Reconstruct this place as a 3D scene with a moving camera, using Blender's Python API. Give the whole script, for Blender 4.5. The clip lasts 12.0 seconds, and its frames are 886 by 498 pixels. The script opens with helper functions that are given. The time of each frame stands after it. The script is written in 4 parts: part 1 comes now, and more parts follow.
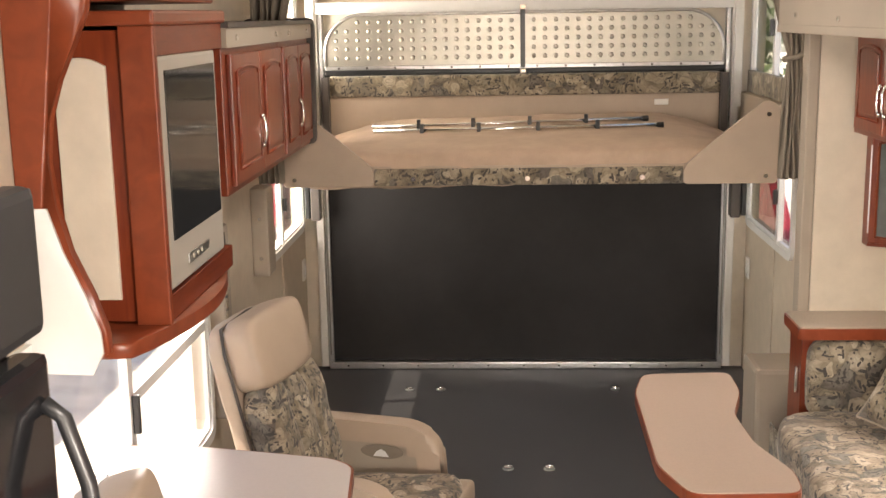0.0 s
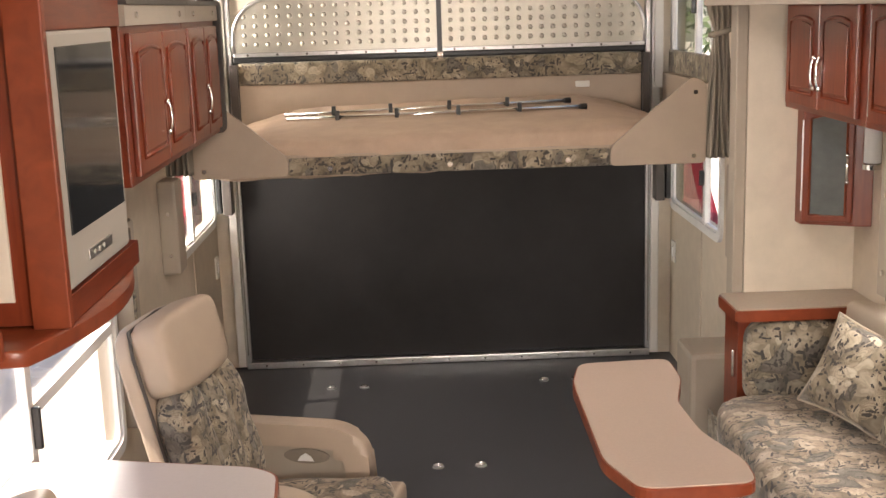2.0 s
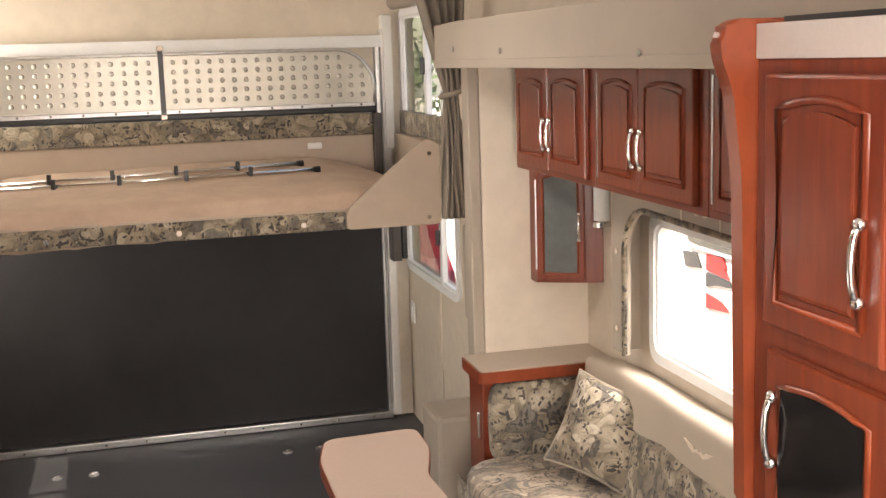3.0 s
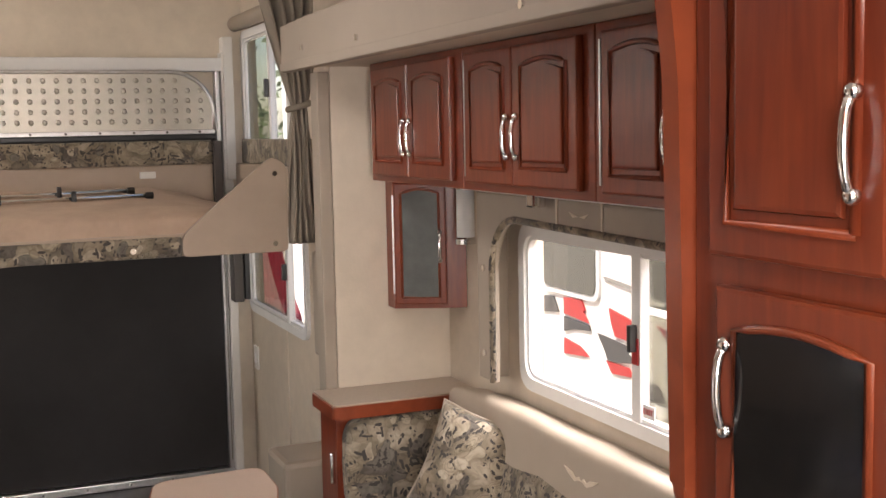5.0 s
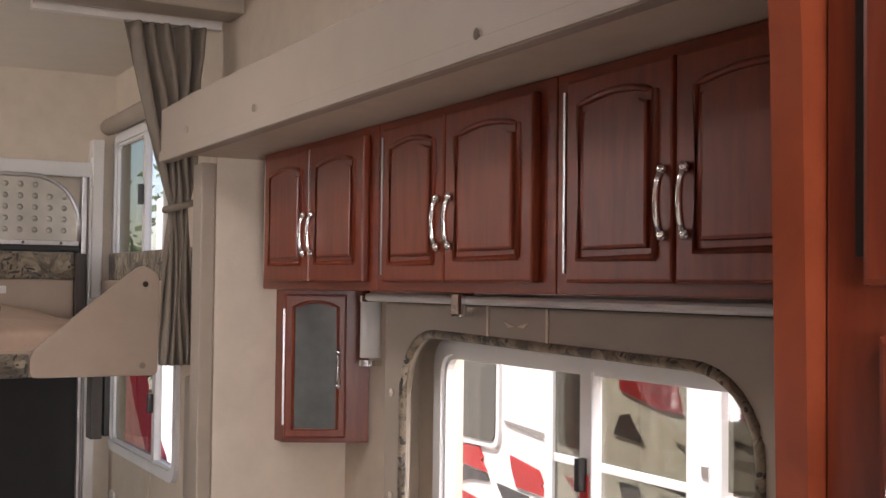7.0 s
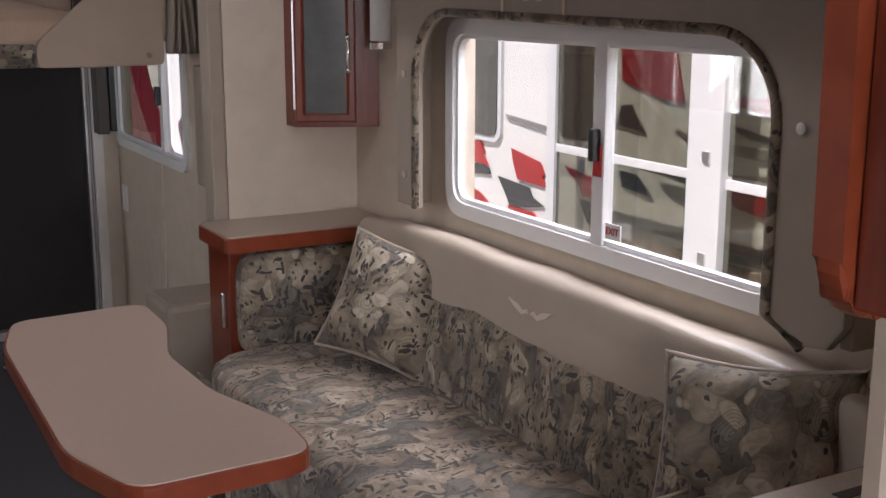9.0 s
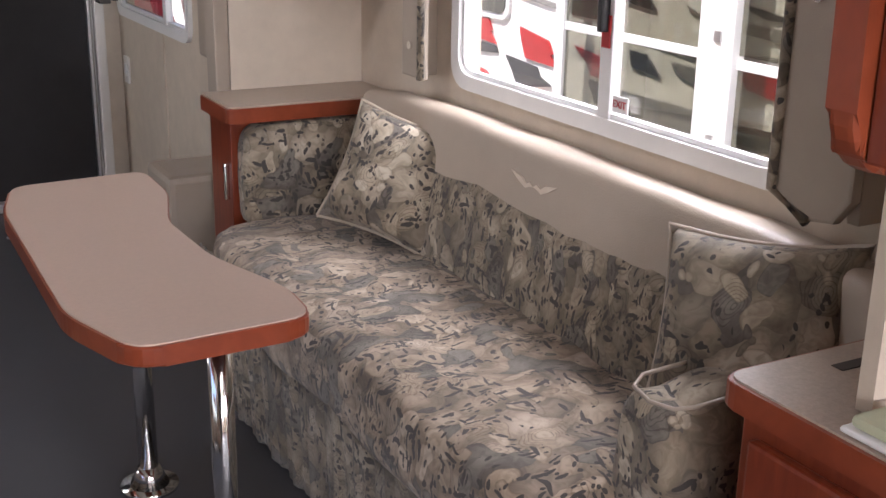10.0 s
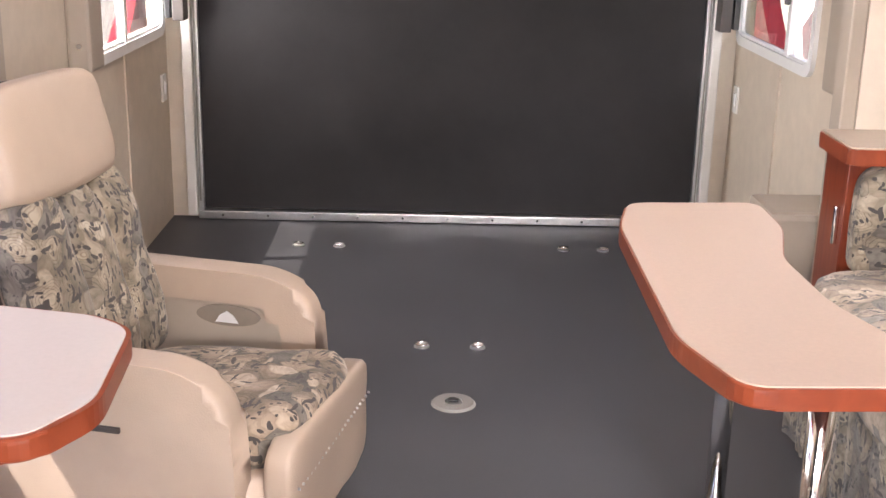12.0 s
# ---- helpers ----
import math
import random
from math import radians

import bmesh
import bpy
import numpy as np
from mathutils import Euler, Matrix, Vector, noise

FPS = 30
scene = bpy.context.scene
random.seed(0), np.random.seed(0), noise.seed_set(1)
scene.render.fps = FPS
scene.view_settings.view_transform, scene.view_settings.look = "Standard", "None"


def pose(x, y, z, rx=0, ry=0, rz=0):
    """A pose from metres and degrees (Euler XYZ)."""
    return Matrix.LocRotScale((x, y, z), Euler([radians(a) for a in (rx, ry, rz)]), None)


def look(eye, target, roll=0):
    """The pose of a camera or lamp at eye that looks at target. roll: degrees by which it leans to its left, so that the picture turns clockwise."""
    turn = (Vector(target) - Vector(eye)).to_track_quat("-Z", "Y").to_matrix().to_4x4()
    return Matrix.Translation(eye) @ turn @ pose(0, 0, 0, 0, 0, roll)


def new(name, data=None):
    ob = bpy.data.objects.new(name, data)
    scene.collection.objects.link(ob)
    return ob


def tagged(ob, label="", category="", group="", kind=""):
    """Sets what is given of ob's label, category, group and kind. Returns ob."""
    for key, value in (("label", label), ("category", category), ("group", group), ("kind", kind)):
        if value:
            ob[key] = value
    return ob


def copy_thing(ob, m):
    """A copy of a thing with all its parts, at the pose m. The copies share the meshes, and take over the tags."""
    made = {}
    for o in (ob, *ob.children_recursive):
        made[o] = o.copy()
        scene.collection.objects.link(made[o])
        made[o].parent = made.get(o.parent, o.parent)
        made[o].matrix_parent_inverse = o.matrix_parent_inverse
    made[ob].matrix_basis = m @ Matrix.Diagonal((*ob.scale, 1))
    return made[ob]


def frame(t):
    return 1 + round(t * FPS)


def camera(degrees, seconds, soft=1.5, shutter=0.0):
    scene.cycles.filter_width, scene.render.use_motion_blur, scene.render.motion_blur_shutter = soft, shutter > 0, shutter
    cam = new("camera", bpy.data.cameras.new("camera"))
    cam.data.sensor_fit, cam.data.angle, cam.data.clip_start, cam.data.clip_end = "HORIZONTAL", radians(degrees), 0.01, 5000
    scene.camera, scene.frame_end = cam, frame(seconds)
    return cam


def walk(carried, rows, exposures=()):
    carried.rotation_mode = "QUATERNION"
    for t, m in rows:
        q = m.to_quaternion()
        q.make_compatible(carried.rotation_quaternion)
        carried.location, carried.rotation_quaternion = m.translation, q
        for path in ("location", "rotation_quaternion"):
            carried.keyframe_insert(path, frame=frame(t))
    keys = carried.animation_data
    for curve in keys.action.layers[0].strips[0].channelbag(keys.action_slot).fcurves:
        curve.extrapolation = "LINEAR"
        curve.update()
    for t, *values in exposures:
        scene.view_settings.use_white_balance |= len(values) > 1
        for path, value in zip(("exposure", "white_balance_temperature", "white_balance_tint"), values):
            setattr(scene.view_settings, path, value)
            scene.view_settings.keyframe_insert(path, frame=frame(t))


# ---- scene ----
cam = camera(41.8, 12.0)
PATH = [
    (0, (-0.093, 0.518, 1.881), (-0.201, 2.476, 1.486), -1.0),
    (0.5, (-0.071, 0.535, 1.874), (-0.2, 2.486, 1.455), -1.3),
    (1, (-0.061, 0.581, 1.862), (-0.207, 2.523, 1.408), -1.9),
    (1.5, (-0.096, 0.634, 1.84), (-0.215, 2.579, 1.388), -2.2),
    (2, (-0.133, 0.719, 1.821), (-0.093, 2.677, 1.414), -1.8),
    (2.5, (-0.163, 0.798, 1.838), (0.126, 2.742, 1.469), -1.6),
    (3, (-0.122, 0.867, 1.837), (0.371, 2.777, 1.511), -1.8),
    (3.5, (-0.105, 0.909, 1.825), (0.546, 2.781, 1.554), -2.2),
    (5.3, (-0.024, 1.305, 1.558), (0.76, 3.138, 1.392), -0.6),
    (5.5, (-0.001, 1.377, 1.528), (0.806, 3.203, 1.404), 0.0),
    (6, (-0.002, 1.538, 1.471), (0.891, 3.328, 1.478), 0.7),
    (6.5, (0.051, 1.664, 1.467), (0.986, 3.429, 1.556), 0.9),
    (6.7, (0.065, 1.697, 1.472), (1.013, 3.456, 1.561), 0.8),
    (8.3, (-0.006, 1.681, 1.411), (0.967, 3.411, 1.162), 0.8),
    (8.5, (-0.008, 1.684, 1.41), (0.961, 3.407, 1.107), 0.3),
    (9, (-0.003, 1.688, 1.396), (0.949, 3.394, 0.967), 0.1),
    (9.5, (-0.005, 1.688, 1.373), (0.931, 3.37, 0.832), 0.4),
    (10, (0.01, 1.7, 1.362), (0.93, 3.364, 0.743), 1.0),
    (10.5, (0.024, 1.704, 1.369), (0.801, 3.435, 0.736), 1.7),
    (11, (0.005, 1.716, 1.371), (0.461, 3.568, 0.769), 1.9),
    (11.5, (-0.018, 1.761, 1.336), (0.168, 3.667, 0.761), 1.9),
    (12, (-0.063, 1.797, 1.336), (-0.044, 3.71, 0.753), 1.3),
]
walk(cam, [(t, look(eye, target, roll)) for t, eye, target, roll in PATH],
     [(0, 1.55, 7250, 14), (1.5, 1.25, 7050, 16), (2.5, 1.65, 7050, 15), (3.5, 1.5, 6950, 15), (5.5, 1.08, 6750, 18), (6.5, 1.04, 6650, 20), (8.5, 0.2, 6000, 18), (9.5, 0.6, 6000, 19), (10, 0.98, 6000, 19), (11, 1.42, 6100, 19), (12, 2.28, 6300, 19)])

# ---- world, sun, sky, window light and added fill lamps ----
world = bpy.data.worlds.new("world")
scene.world = world
world.use_nodes = True
wn = world.node_tree
sky = wn.nodes.new("ShaderNodeTexSky")
sky.sky_type = 'NISHITA'
sky.sun_disc = False
sky.sun_elevation = radians(60)
sky.sun_rotation = radians(263)
wn.nodes["Background"].inputs["Strength"].default_value = 0.15
wn.links.new(sky.outputs[0], wn.nodes["Background"].inputs["Color"])

sun_data = bpy.data.lights.new("sun", 'SUN')
sun_data.energy = 5.0
sun_data.angle = radians(0.6)
sun_data.color = (1.0, 0.93, 0.82)
sun = new("sun", sun_data)
sun.matrix_world = look((-3.9, -0.5, 7.0), (0, 0, 0))


def area_light(name, where, target, w, h, power):
    d = bpy.data.lights.new(name, 'AREA')
    d.shape, d.size, d.size_y, d.energy = 'RECTANGLE', w, h, power
    d.color = (1.0, 0.97, 0.93)
    o = new(name, d)
    o.matrix_world = look(where, target)
    return o


# Added fill lamp at an invented, unseen opening in the left wall
area_light("fill_left_front", (-1.25, 0.08, 1.05), (1, 0.9, 1.0), 0.85, 1.9, 14)
# Two added fill lamps under the closed ceiling; there is no vent
area_light("fill_ceiling", (0, 0.9, 2.325), (0, 0.9, 0), 0.6, 0.6, 11)
area_light("fill_ceiling", (0, 4.1, 2.325), (0, 4.1, 0), 0.4, 0.4, 6)
# Added fill lamp, out of view, to brighten the television side
area_light("fill_right_front", (1.46, -0.55, 1.38), (-1.0, 3.0, 1.2), 0.9, 0.7, 54)
# Added fill lamp behind the camera, for the faces turned to the front
area_light("fill_front", (-0.7, -1.59, 1.35), (-0.1, 4.0, 1.25), 0.9, 0.9, 48)
area_light("daylight_garage_windows", (-1.62, 6.12, 1.4), (1, 6.12, 1.4), 1.15, 1.55, 170)
area_light("daylight_sofa_window", (1.80, 3.64, 1.72), (1.22, 3.64, 0.70), 1.25, 0.45, 28)


# ---- materials ----
def mat(name, col, rough=0.6, metal=0.0, var=0.12, scale=6.0, bump=0.0, bump_scale=200.0, coat=0.0, spec=0.5, stretch=None):
    m = bpy.data.materials.new(name)
    m.use_nodes = True
    nt = m.node_tree
    b = nt.nodes["Principled BSDF"]
    b.inputs["Roughness"].default_value = rough
    b.inputs["Metallic"].default_value = metal
    b.inputs["Coat Weight"].default_value = coat
    b.inputs["Specular IOR Level"].default_value = spec
    tc = nt.nodes.new("ShaderNodeTexCoord")
    mp = nt.nodes.new("ShaderNodeMapping")
    nt.links.new(tc.outputs["Object"], mp.inputs["Vector"])
    if stretch:
        mp.inputs["Scale"].default_value = stretch
    n1 = nt.nodes.new("ShaderNodeTexNoise")
    n1.inputs["Scale"].default_value = scale
    n1.inputs["Detail"].default_value = 8
    n1.inputs["Roughness"].default_value = 0.65
    nt.links.new(mp.outputs[0], n1.inputs["Vector"])
    ramp = nt.nodes.new("ShaderNodeValToRGB")
    lo = [max(c * (1 - var), 0) for c in col] + [1]
    hi = [min(c * (1 + var), 1) for c in col] + [1]
    ramp.color_ramp.elements[0].position, ramp.color_ramp.elements[0].color = 0.3, lo
    ramp.color_ramp.elements[1].position, ramp.color_ramp.elements[1].color = 0.7, hi
    nt.links.new(n1.outputs["Fac"], ramp.inputs["Fac"])
    nt.links.new(ramp.outputs["Color"], b.inputs["Base Color"])
    rr = nt.nodes.new("ShaderNodeMapRange")
    rr.inputs["To Min"].default_value = max(rough - 0.08, 0.02)
    rr.inputs["To Max"].default_value = min(rough + 0.08, 1)
    nt.links.new(n1.outputs["Fac"], rr.inputs["Value"])
    nt.links.new(rr.outputs[0], b.inputs["Roughness"])
    if bump:
        n2 = nt.nodes.new("ShaderNodeTexNoise")
        n2.inputs["Scale"].default_value = bump_scale
        n2.inputs["Detail"].default_value = 4
        nt.links.new(mp.outputs[0], n2.inputs["Vector"])
        bp = nt.nodes.new("ShaderNodeBump")
        bp.inputs["Strength"].default_value = bump
        bp.inputs["Distance"].default_value = 0.004
        nt.links.new(n2.outputs["Fac"], bp.inputs["Height"])
        nt.links.new(bp.outputs[0], b.inputs["Normal"])
    return m


def wood_mat(name, dark, light, stretch, rough=0.32):
    m = bpy.data.materials.new(name)
    m.use_nodes = True
    nt = m.node_tree
    b = nt.nodes["Principled BSDF"]
    b.inputs["Roughness"].default_value = rough
    b.inputs["Coat Weight"].default_value = 0.15
    b.inputs["Coat Roughness"].default_value = 0.25
    b.inputs["Specular IOR Level"].default_value = 0.35
    tc = nt.nodes.new("ShaderNodeTexCoord")
    mp = nt.nodes.new("ShaderNodeMapping")
    mp.inputs["Scale"].default_value = stretch
    nt.links.new(tc.outputs["Object"], mp.inputs["Vector"])
    g = nt.nodes.new("ShaderNodeTexNoise")
    g.inputs["Scale"].default_value = 9
    g.inputs["Detail"].default_value = 9
    g.inputs["Distortion"].default_value = 0.6
    nt.links.new(mp.outputs[0], g.inputs["Vector"])
    s = nt.nodes.new("ShaderNodeTexNoise")
    s.inputs["Scale"].default_value = 3.0
    s.inputs["Detail"].default_value = 3
    nt.links.new(tc.outputs["Object"], s.inputs["Vector"])
    mx = nt.nodes.new("ShaderNodeMath")
    mx.operation = 'MULTIPLY_ADD'
    mx.inputs[1].default_value = 0.55
    nt.links.new(g.outputs["Fac"], mx.inputs[0])
    sc = nt.nodes.new("ShaderNodeMath")
    sc.operation = 'MULTIPLY'
    sc.inputs[1].default_value = 0.45
    nt.links.new(s.outputs["Fac"], sc.inputs[0])
    nt.links.new(sc.outputs[0], mx.inputs[2])
    r = nt.nodes.new("ShaderNodeValToRGB")
    r.color_ramp.elements[0].position, r.color_ramp.elements[0].color = 0.34, (*dark, 1)
    r.color_ramp.elements[1].position, r.color_ramp.elements[1].color = 0.66, (*light, 1)
    nt.links.new(mx.outputs[0], r.inputs["Fac"])
    nt.links.new(r.outputs["Color"], b.inputs["Base Color"])
    bp = nt.nodes.new("ShaderNodeBump")
    bp.inputs["Strength"].default_value = 0.08
    bp.inputs["Distance"].default_value = 0.002
    nt.links.new(g.outputs["Fac"], bp.inputs["Height"])
    nt.links.new(bp.outputs[0], b.inputs["Normal"])
    return m


def floral_mat(name, k=1.0, warm=1.0):
    """Upholstery print: broad cream, tan and grey petals with sprigs of dark leaflets."""
    m = bpy.data.materials.new(name)
    m.use_nodes = True
    nt = m.node_tree
    L = nt.links.new
    b = nt.nodes["Principled BSDF"]
    b.inputs["Roughness"].default_value = 0.85
    b.inputs["Sheen Weight"].default_value = 0.15
    tc = nt.nodes.new("ShaderNodeTexCoord")
    wob = nt.nodes.new("ShaderNodeTexNoise")
    wob.inputs["Scale"].default_value = 9 * k
    wob.inputs["Detail"].default_value = 2
    L(tc.outputs["Object"], wob.inputs["Vector"])
    add = nt.nodes.new("ShaderNodeMixRGB")
    add.blend_type = 'ADD'
    add.inputs["Fac"].default_value = 0.08
    L(tc.outputs["Object"], add.inputs["Color1"])
    L(wob.outputs["Color"], add.inputs["Color2"])

    def cells(scale, stretch, rot):
        mp = nt.nodes.new("ShaderNodeMapping")
        mp.inputs["Scale"].default_value = stretch
        mp.inputs["Rotation"].default_value = rot
        L(add.outputs["Color"], mp.inputs["Vector"])
        v = nt.nodes.new("ShaderNodeTexVoronoi")
        v.inputs["Scale"].default_value = scale * k
        L(mp.outputs[0], v.inputs["Vector"])
        return v

    def math_node(op, first, second):
        n = nt.nodes.new("ShaderNodeMath")
        n.operation = op
        for i, v in enumerate((first, second)):
            if isinstance(v, (int, float)):
                n.inputs[i].default_value = v
            else:
                L(v, n.inputs[i])
        return n.outputs[0]

    def times(first, second, fac):
        n = nt.nodes.new("ShaderNodeMixRGB")
        n.blend_type = 'MULTIPLY'
        n.inputs["Fac"].default_value = fac
        L(first, n.inputs["Color1"])
        L(second, n.inputs["Color2"])
        return n.outputs["Color"]

    def ramp(fac, stops, how='LINEAR'):
        r = nt.nodes.new("ShaderNodeValToRGB")
        r.color_ramp.interpolation = how
        while len(r.color_ramp.elements) < len(stops):
            r.color_ramp.elements.new(0.5)
        for e, (p, c) in zip(r.color_ramp.elements, stops):
            e.position, e.color = p, (*c, 1)
        L(fac, r.inputs["Fac"])
        return r.outputs["Color"]

    # overlapping petals with crisp rims, each shaded from its heart outwards
    tones = [(0.0, (0.275 * warm, 0.230, 0.168)), (0.22, (0.365 * warm, 0.312, 0.236)), (0.42, (0.165, 0.148, 0.126)), (0.56, (0.225 * warm, 0.192, 0.147)), (0.74, (0.315 * warm, 0.266, 0.198)), (0.90, (0.41 * warm, 0.355, 0.278))]

    def petal_tone(cell, shade):
        sep = nt.nodes.new("ShaderNodeSeparateColor")
        L(cell.outputs["Color"], sep.inputs[0])
        return times(ramp(sep.outputs[0], tones, 'CONSTANT'), ramp(cell.outputs["Distance"], shade), 0.8), sep

    under = cells(12.5, (1, 1.6, 1.25), (0.5, 0.4, 0.7))
    colour, sep = petal_tone(under, [(0.15, (1.05, 1.05, 1.04)), (0.45, (0.80, 0.78, 0.76)), (0.70, (0.42, 0.40, 0.37))])
    for sc, st, rot, size in ((9, (1.0, 2.3, 1.5), (0.9, 0.1, 0.4), 0.40), (10, (2.2, 1.0, 1.6), (0.2, 0.7, 1.2), 0.38)):
        cell = cells(sc, st, rot)
        tone, pick = petal_tone(cell, [(0.0, (0.78, 0.76, 0.73)), (size * 0.75, (1.06, 1.06, 1.05)), (size * 0.9, (0.95, 0.94, 0.92)), (size, (0.45, 0.42, 0.38))])
        mask = math_node('MULTIPLY', math_node('LESS_THAN', cell.outputs["Distance"], size), math_node('LESS_THAN', pick.outputs[2], 0.66))
        mx = nt.nodes.new("ShaderNodeMixRGB")
        L(mask, mx.inputs["Fac"])
        L(colour, mx.inputs["Color1"])
        L(tone, mx.inputs["Color2"])
        colour = mx.outputs["Color"]
    # contour lines
    sway = nt.nodes.new("ShaderNodeTexNoise")
    sway.inputs["Scale"].default_value = 16 * k
    L(tc.outputs["Object"], sway.inputs["Vector"])
    ring = math_node('PINGPONG', math_node('ADD', under.outputs["Distance"], math_node('MULTIPLY', sway.outputs["Fac"], 0.30)), 0.05)
    ring = math_node('MULTIPLY', math_node('LESS_THAN', ring, 0.011), math_node('LESS_THAN', sep.outputs[1], 0.30))
    colour = times(colour, ramp(ring, [(0.0, (1, 1, 1)), (1.0, (0.55, 0.53, 0.49))]), 0.8)
    # brushed veins
    veins = nt.nodes.new("ShaderNodeTexNoise")
    veins.inputs["Scale"].default_value = 44 * k
    veins.inputs["Detail"].default_value = 4
    veins.inputs["Distortion"].default_value = 1.4
    L(add.outputs["Color"], veins.inputs["Vector"])
    colour = times(colour, ramp(veins.outputs["Fac"], [(0.38, (0.62, 0.60, 0.56)), (0.58, (1.08, 1.07, 1.05))]), 0.6)
    # sprigs of dark leaflets, gathered in clusters
    gather = nt.nodes.new("ShaderNodeTexNoise")
    gather.inputs["Scale"].default_value = 8.5 * k
    gather.inputs["Detail"].default_value = 1
    L(tc.outputs["Object"], gather.inputs["Vector"])
    cluster = math_node('GREATER_THAN', gather.outputs["Fac"], 0.42)
    for sc, st, rot, keep in ((17, (0.85, 4.6, 3.0), (0.3, 0.9, 1.1), 0.62), (17, (4.5, 0.85, 3.1), (0.8, 0.2, 0.5), 0.60), (18, (3.1, 4.5, 0.85), (0.2, 0.6, 0.9), 0.58)):
        lv = cells(sc, st, rot)
        s2 = nt.nodes.new("ShaderNodeSeparateColor")
        L(lv.outputs["Color"], s2.inputs[0])
        both = math_node('MULTIPLY', math_node('LESS_THAN', lv.outputs["Distance"], 0.30), math_node('LESS_THAN', s2.outputs[1], keep))
        both = math_node('MULTIPLY', both, cluster)
        mx = nt.nodes.new("ShaderNodeMixRGB")
        L(both, mx.inputs["Fac"])
        L(colour, mx.inputs["Color1"])
        mx.inputs["Color2"].default_value = (0.050, 0.043, 0.038, 1)
        colour = mx.outputs["Color"]
    L(colour, b.inputs["Base Color"])
    wv = nt.nodes.new("ShaderNodeTexNoise")
    wv.inputs["Scale"].default_value = 700
    L(tc.outputs["Object"], wv.inputs["Vector"])
    bp = nt.nodes.new("ShaderNodeBump")
    bp.inputs["Strength"].default_value = 0.25
    bp.inputs["Distance"].default_value = 0.002
    L(wv.outputs["Fac"], bp.inputs["Height"])
    L(bp.outputs[0], b.inputs["Normal"])
    return m


def glass_mat(name, tint=(1, 1, 1), clear=0.93):
    m = bpy.data.materials.new(name)
    m.use_nodes = True
    nt = m.node_tree
    nt.nodes.remove(nt.nodes["Principled BSDF"])
    tr = nt.nodes.new("ShaderNodeBsdfTransparent")
    tr.inputs[0].default_value = (*[c * clear for c in tint], 1)
    gl = nt.nodes.new("ShaderNodeBsdfGlossy")
    gl.inputs["Roughness"].default_value = 0.02
    lw = nt.nodes.new("ShaderNodeLayerWeight")
    lw.inputs["Blend"].default_value = 0.5
    fr = nt.nodes.new("ShaderNodeMath")
    fr.operation = 'MULTIPLY_ADD'
    fr.inputs[1].default_value = 0.16
    fr.inputs[2].default_value = 0.01
    nt.links.new(lw.outputs["Facing"], fr.inputs[0])
    mx = nt.nodes.new("ShaderNodeMixShader")
    nt.links.new(fr.outputs[0], mx.inputs[0])
    nt.links.new(tr.outputs[0], mx.inputs[1])
    nt.links.new(gl.outputs[0], mx.inputs[2])
    nt.links.new(mx.outputs[0], nt.nodes["Material Output"].inputs["Surface"])
    return m


CHERRY = wood_mat("cherry_wood", (0.13, 0.021, 0.009), (0.225, 0.045, 0.016), (6, 6, 0.8))
CHERRY_H = wood_mat("cherry_wood_rail", (0.125, 0.021, 0.009), (0.215, 0.043, 0.016), (6, 0.8, 6))
EDGE = wood_mat("cherry_edge_band", (0.175, 0.035, 0.014), (0.27, 0.060, 0.024), (2, 2, 2), 0.30)
WALL = mat("beige_wallpaper", (0.56, 0.48, 0.385), 0.65, var=0.07, scale=14, bump=0.12, bump_scale=160)
CREAM = mat("cream_wallpaper", (0.66, 0.58, 0.475), 0.65, var=0.07, scale=9, bump=0.12, bump_scale=120)
TAUPE = mat("taupe_vinyl", (0.36, 0.305, 0.245), 0.5, var=0.06, scale=7, bump=0.15, bump_scale=350)
VINYL = mat("tan_vinyl_upholstery", (0.41, 0.322, 0.248), 0.42, var=0.06, scale=6, bump=0.22, bump_scale=300)
SOFAVINYL = mat("taupe_sofa_vinyl", (0.40, 0.335, 0.265), 0.40, var=0.06, scale=6, bump=0.2, bump_scale=300)
SUEDE = mat("tan_suede_mattress", (0.48, 0.355, 0.265), 0.9, var=0.14, scale=5, bump=0.25, bump_scale=60)
FLORAL = floral_mat("floral_print_fabric")
# Warmer copy of the print: the light on the seats put into colour
FLORAL_LIT = floral_mat("floral_print_lit", 0.95, 1.06)
CEIL = mat("white_ceiling_vinyl", (0.66, 0.62, 0.56), 0.6, var=0.04, scale=8, bump=0.1, bump_scale=120)
RUBBER = mat("charcoal_rubber_floor", (0.063, 0.063, 0.068), 0.46, var=0.16, scale=3.5, bump=0.3, bump_scale=260, spec=0.45)
RAMP = mat("black_rubber_ramp_lining", (0.030, 0.028, 0.029), 0.68, var=0.25, scale=2.2, bump=0.2, bump_scale=220, spec=0.25)
BLACK = mat("black_plastic", (0.014, 0.014, 0.015), 0.35, var=0.2)
WHITE = mat("white_painted_metal", (0.74, 0.74, 0.73), 0.4, var=0.04)
WHITEPL = mat("white_plastic", (0.72, 0.70, 0.66), 0.4, var=0.04)
ALU = mat("brushed_aluminium", (0.62, 0.62, 0.62), 0.33, 1.0, var=0.1, scale=40)
TREAD = mat("worn_tread_plate", (0.46, 0.44, 0.385), 0.36, 0.85, var=0.14, scale=7)
CHROME = mat("chrome", (0.80, 0.80, 0.80), 0.10, 1.0, var=0.05)
LAMINATE = mat("pinkish_tan_laminate", (0.50, 0.385, 0.315), 0.38, var=0.05, scale=120, bump=0.05, bump_scale=300)
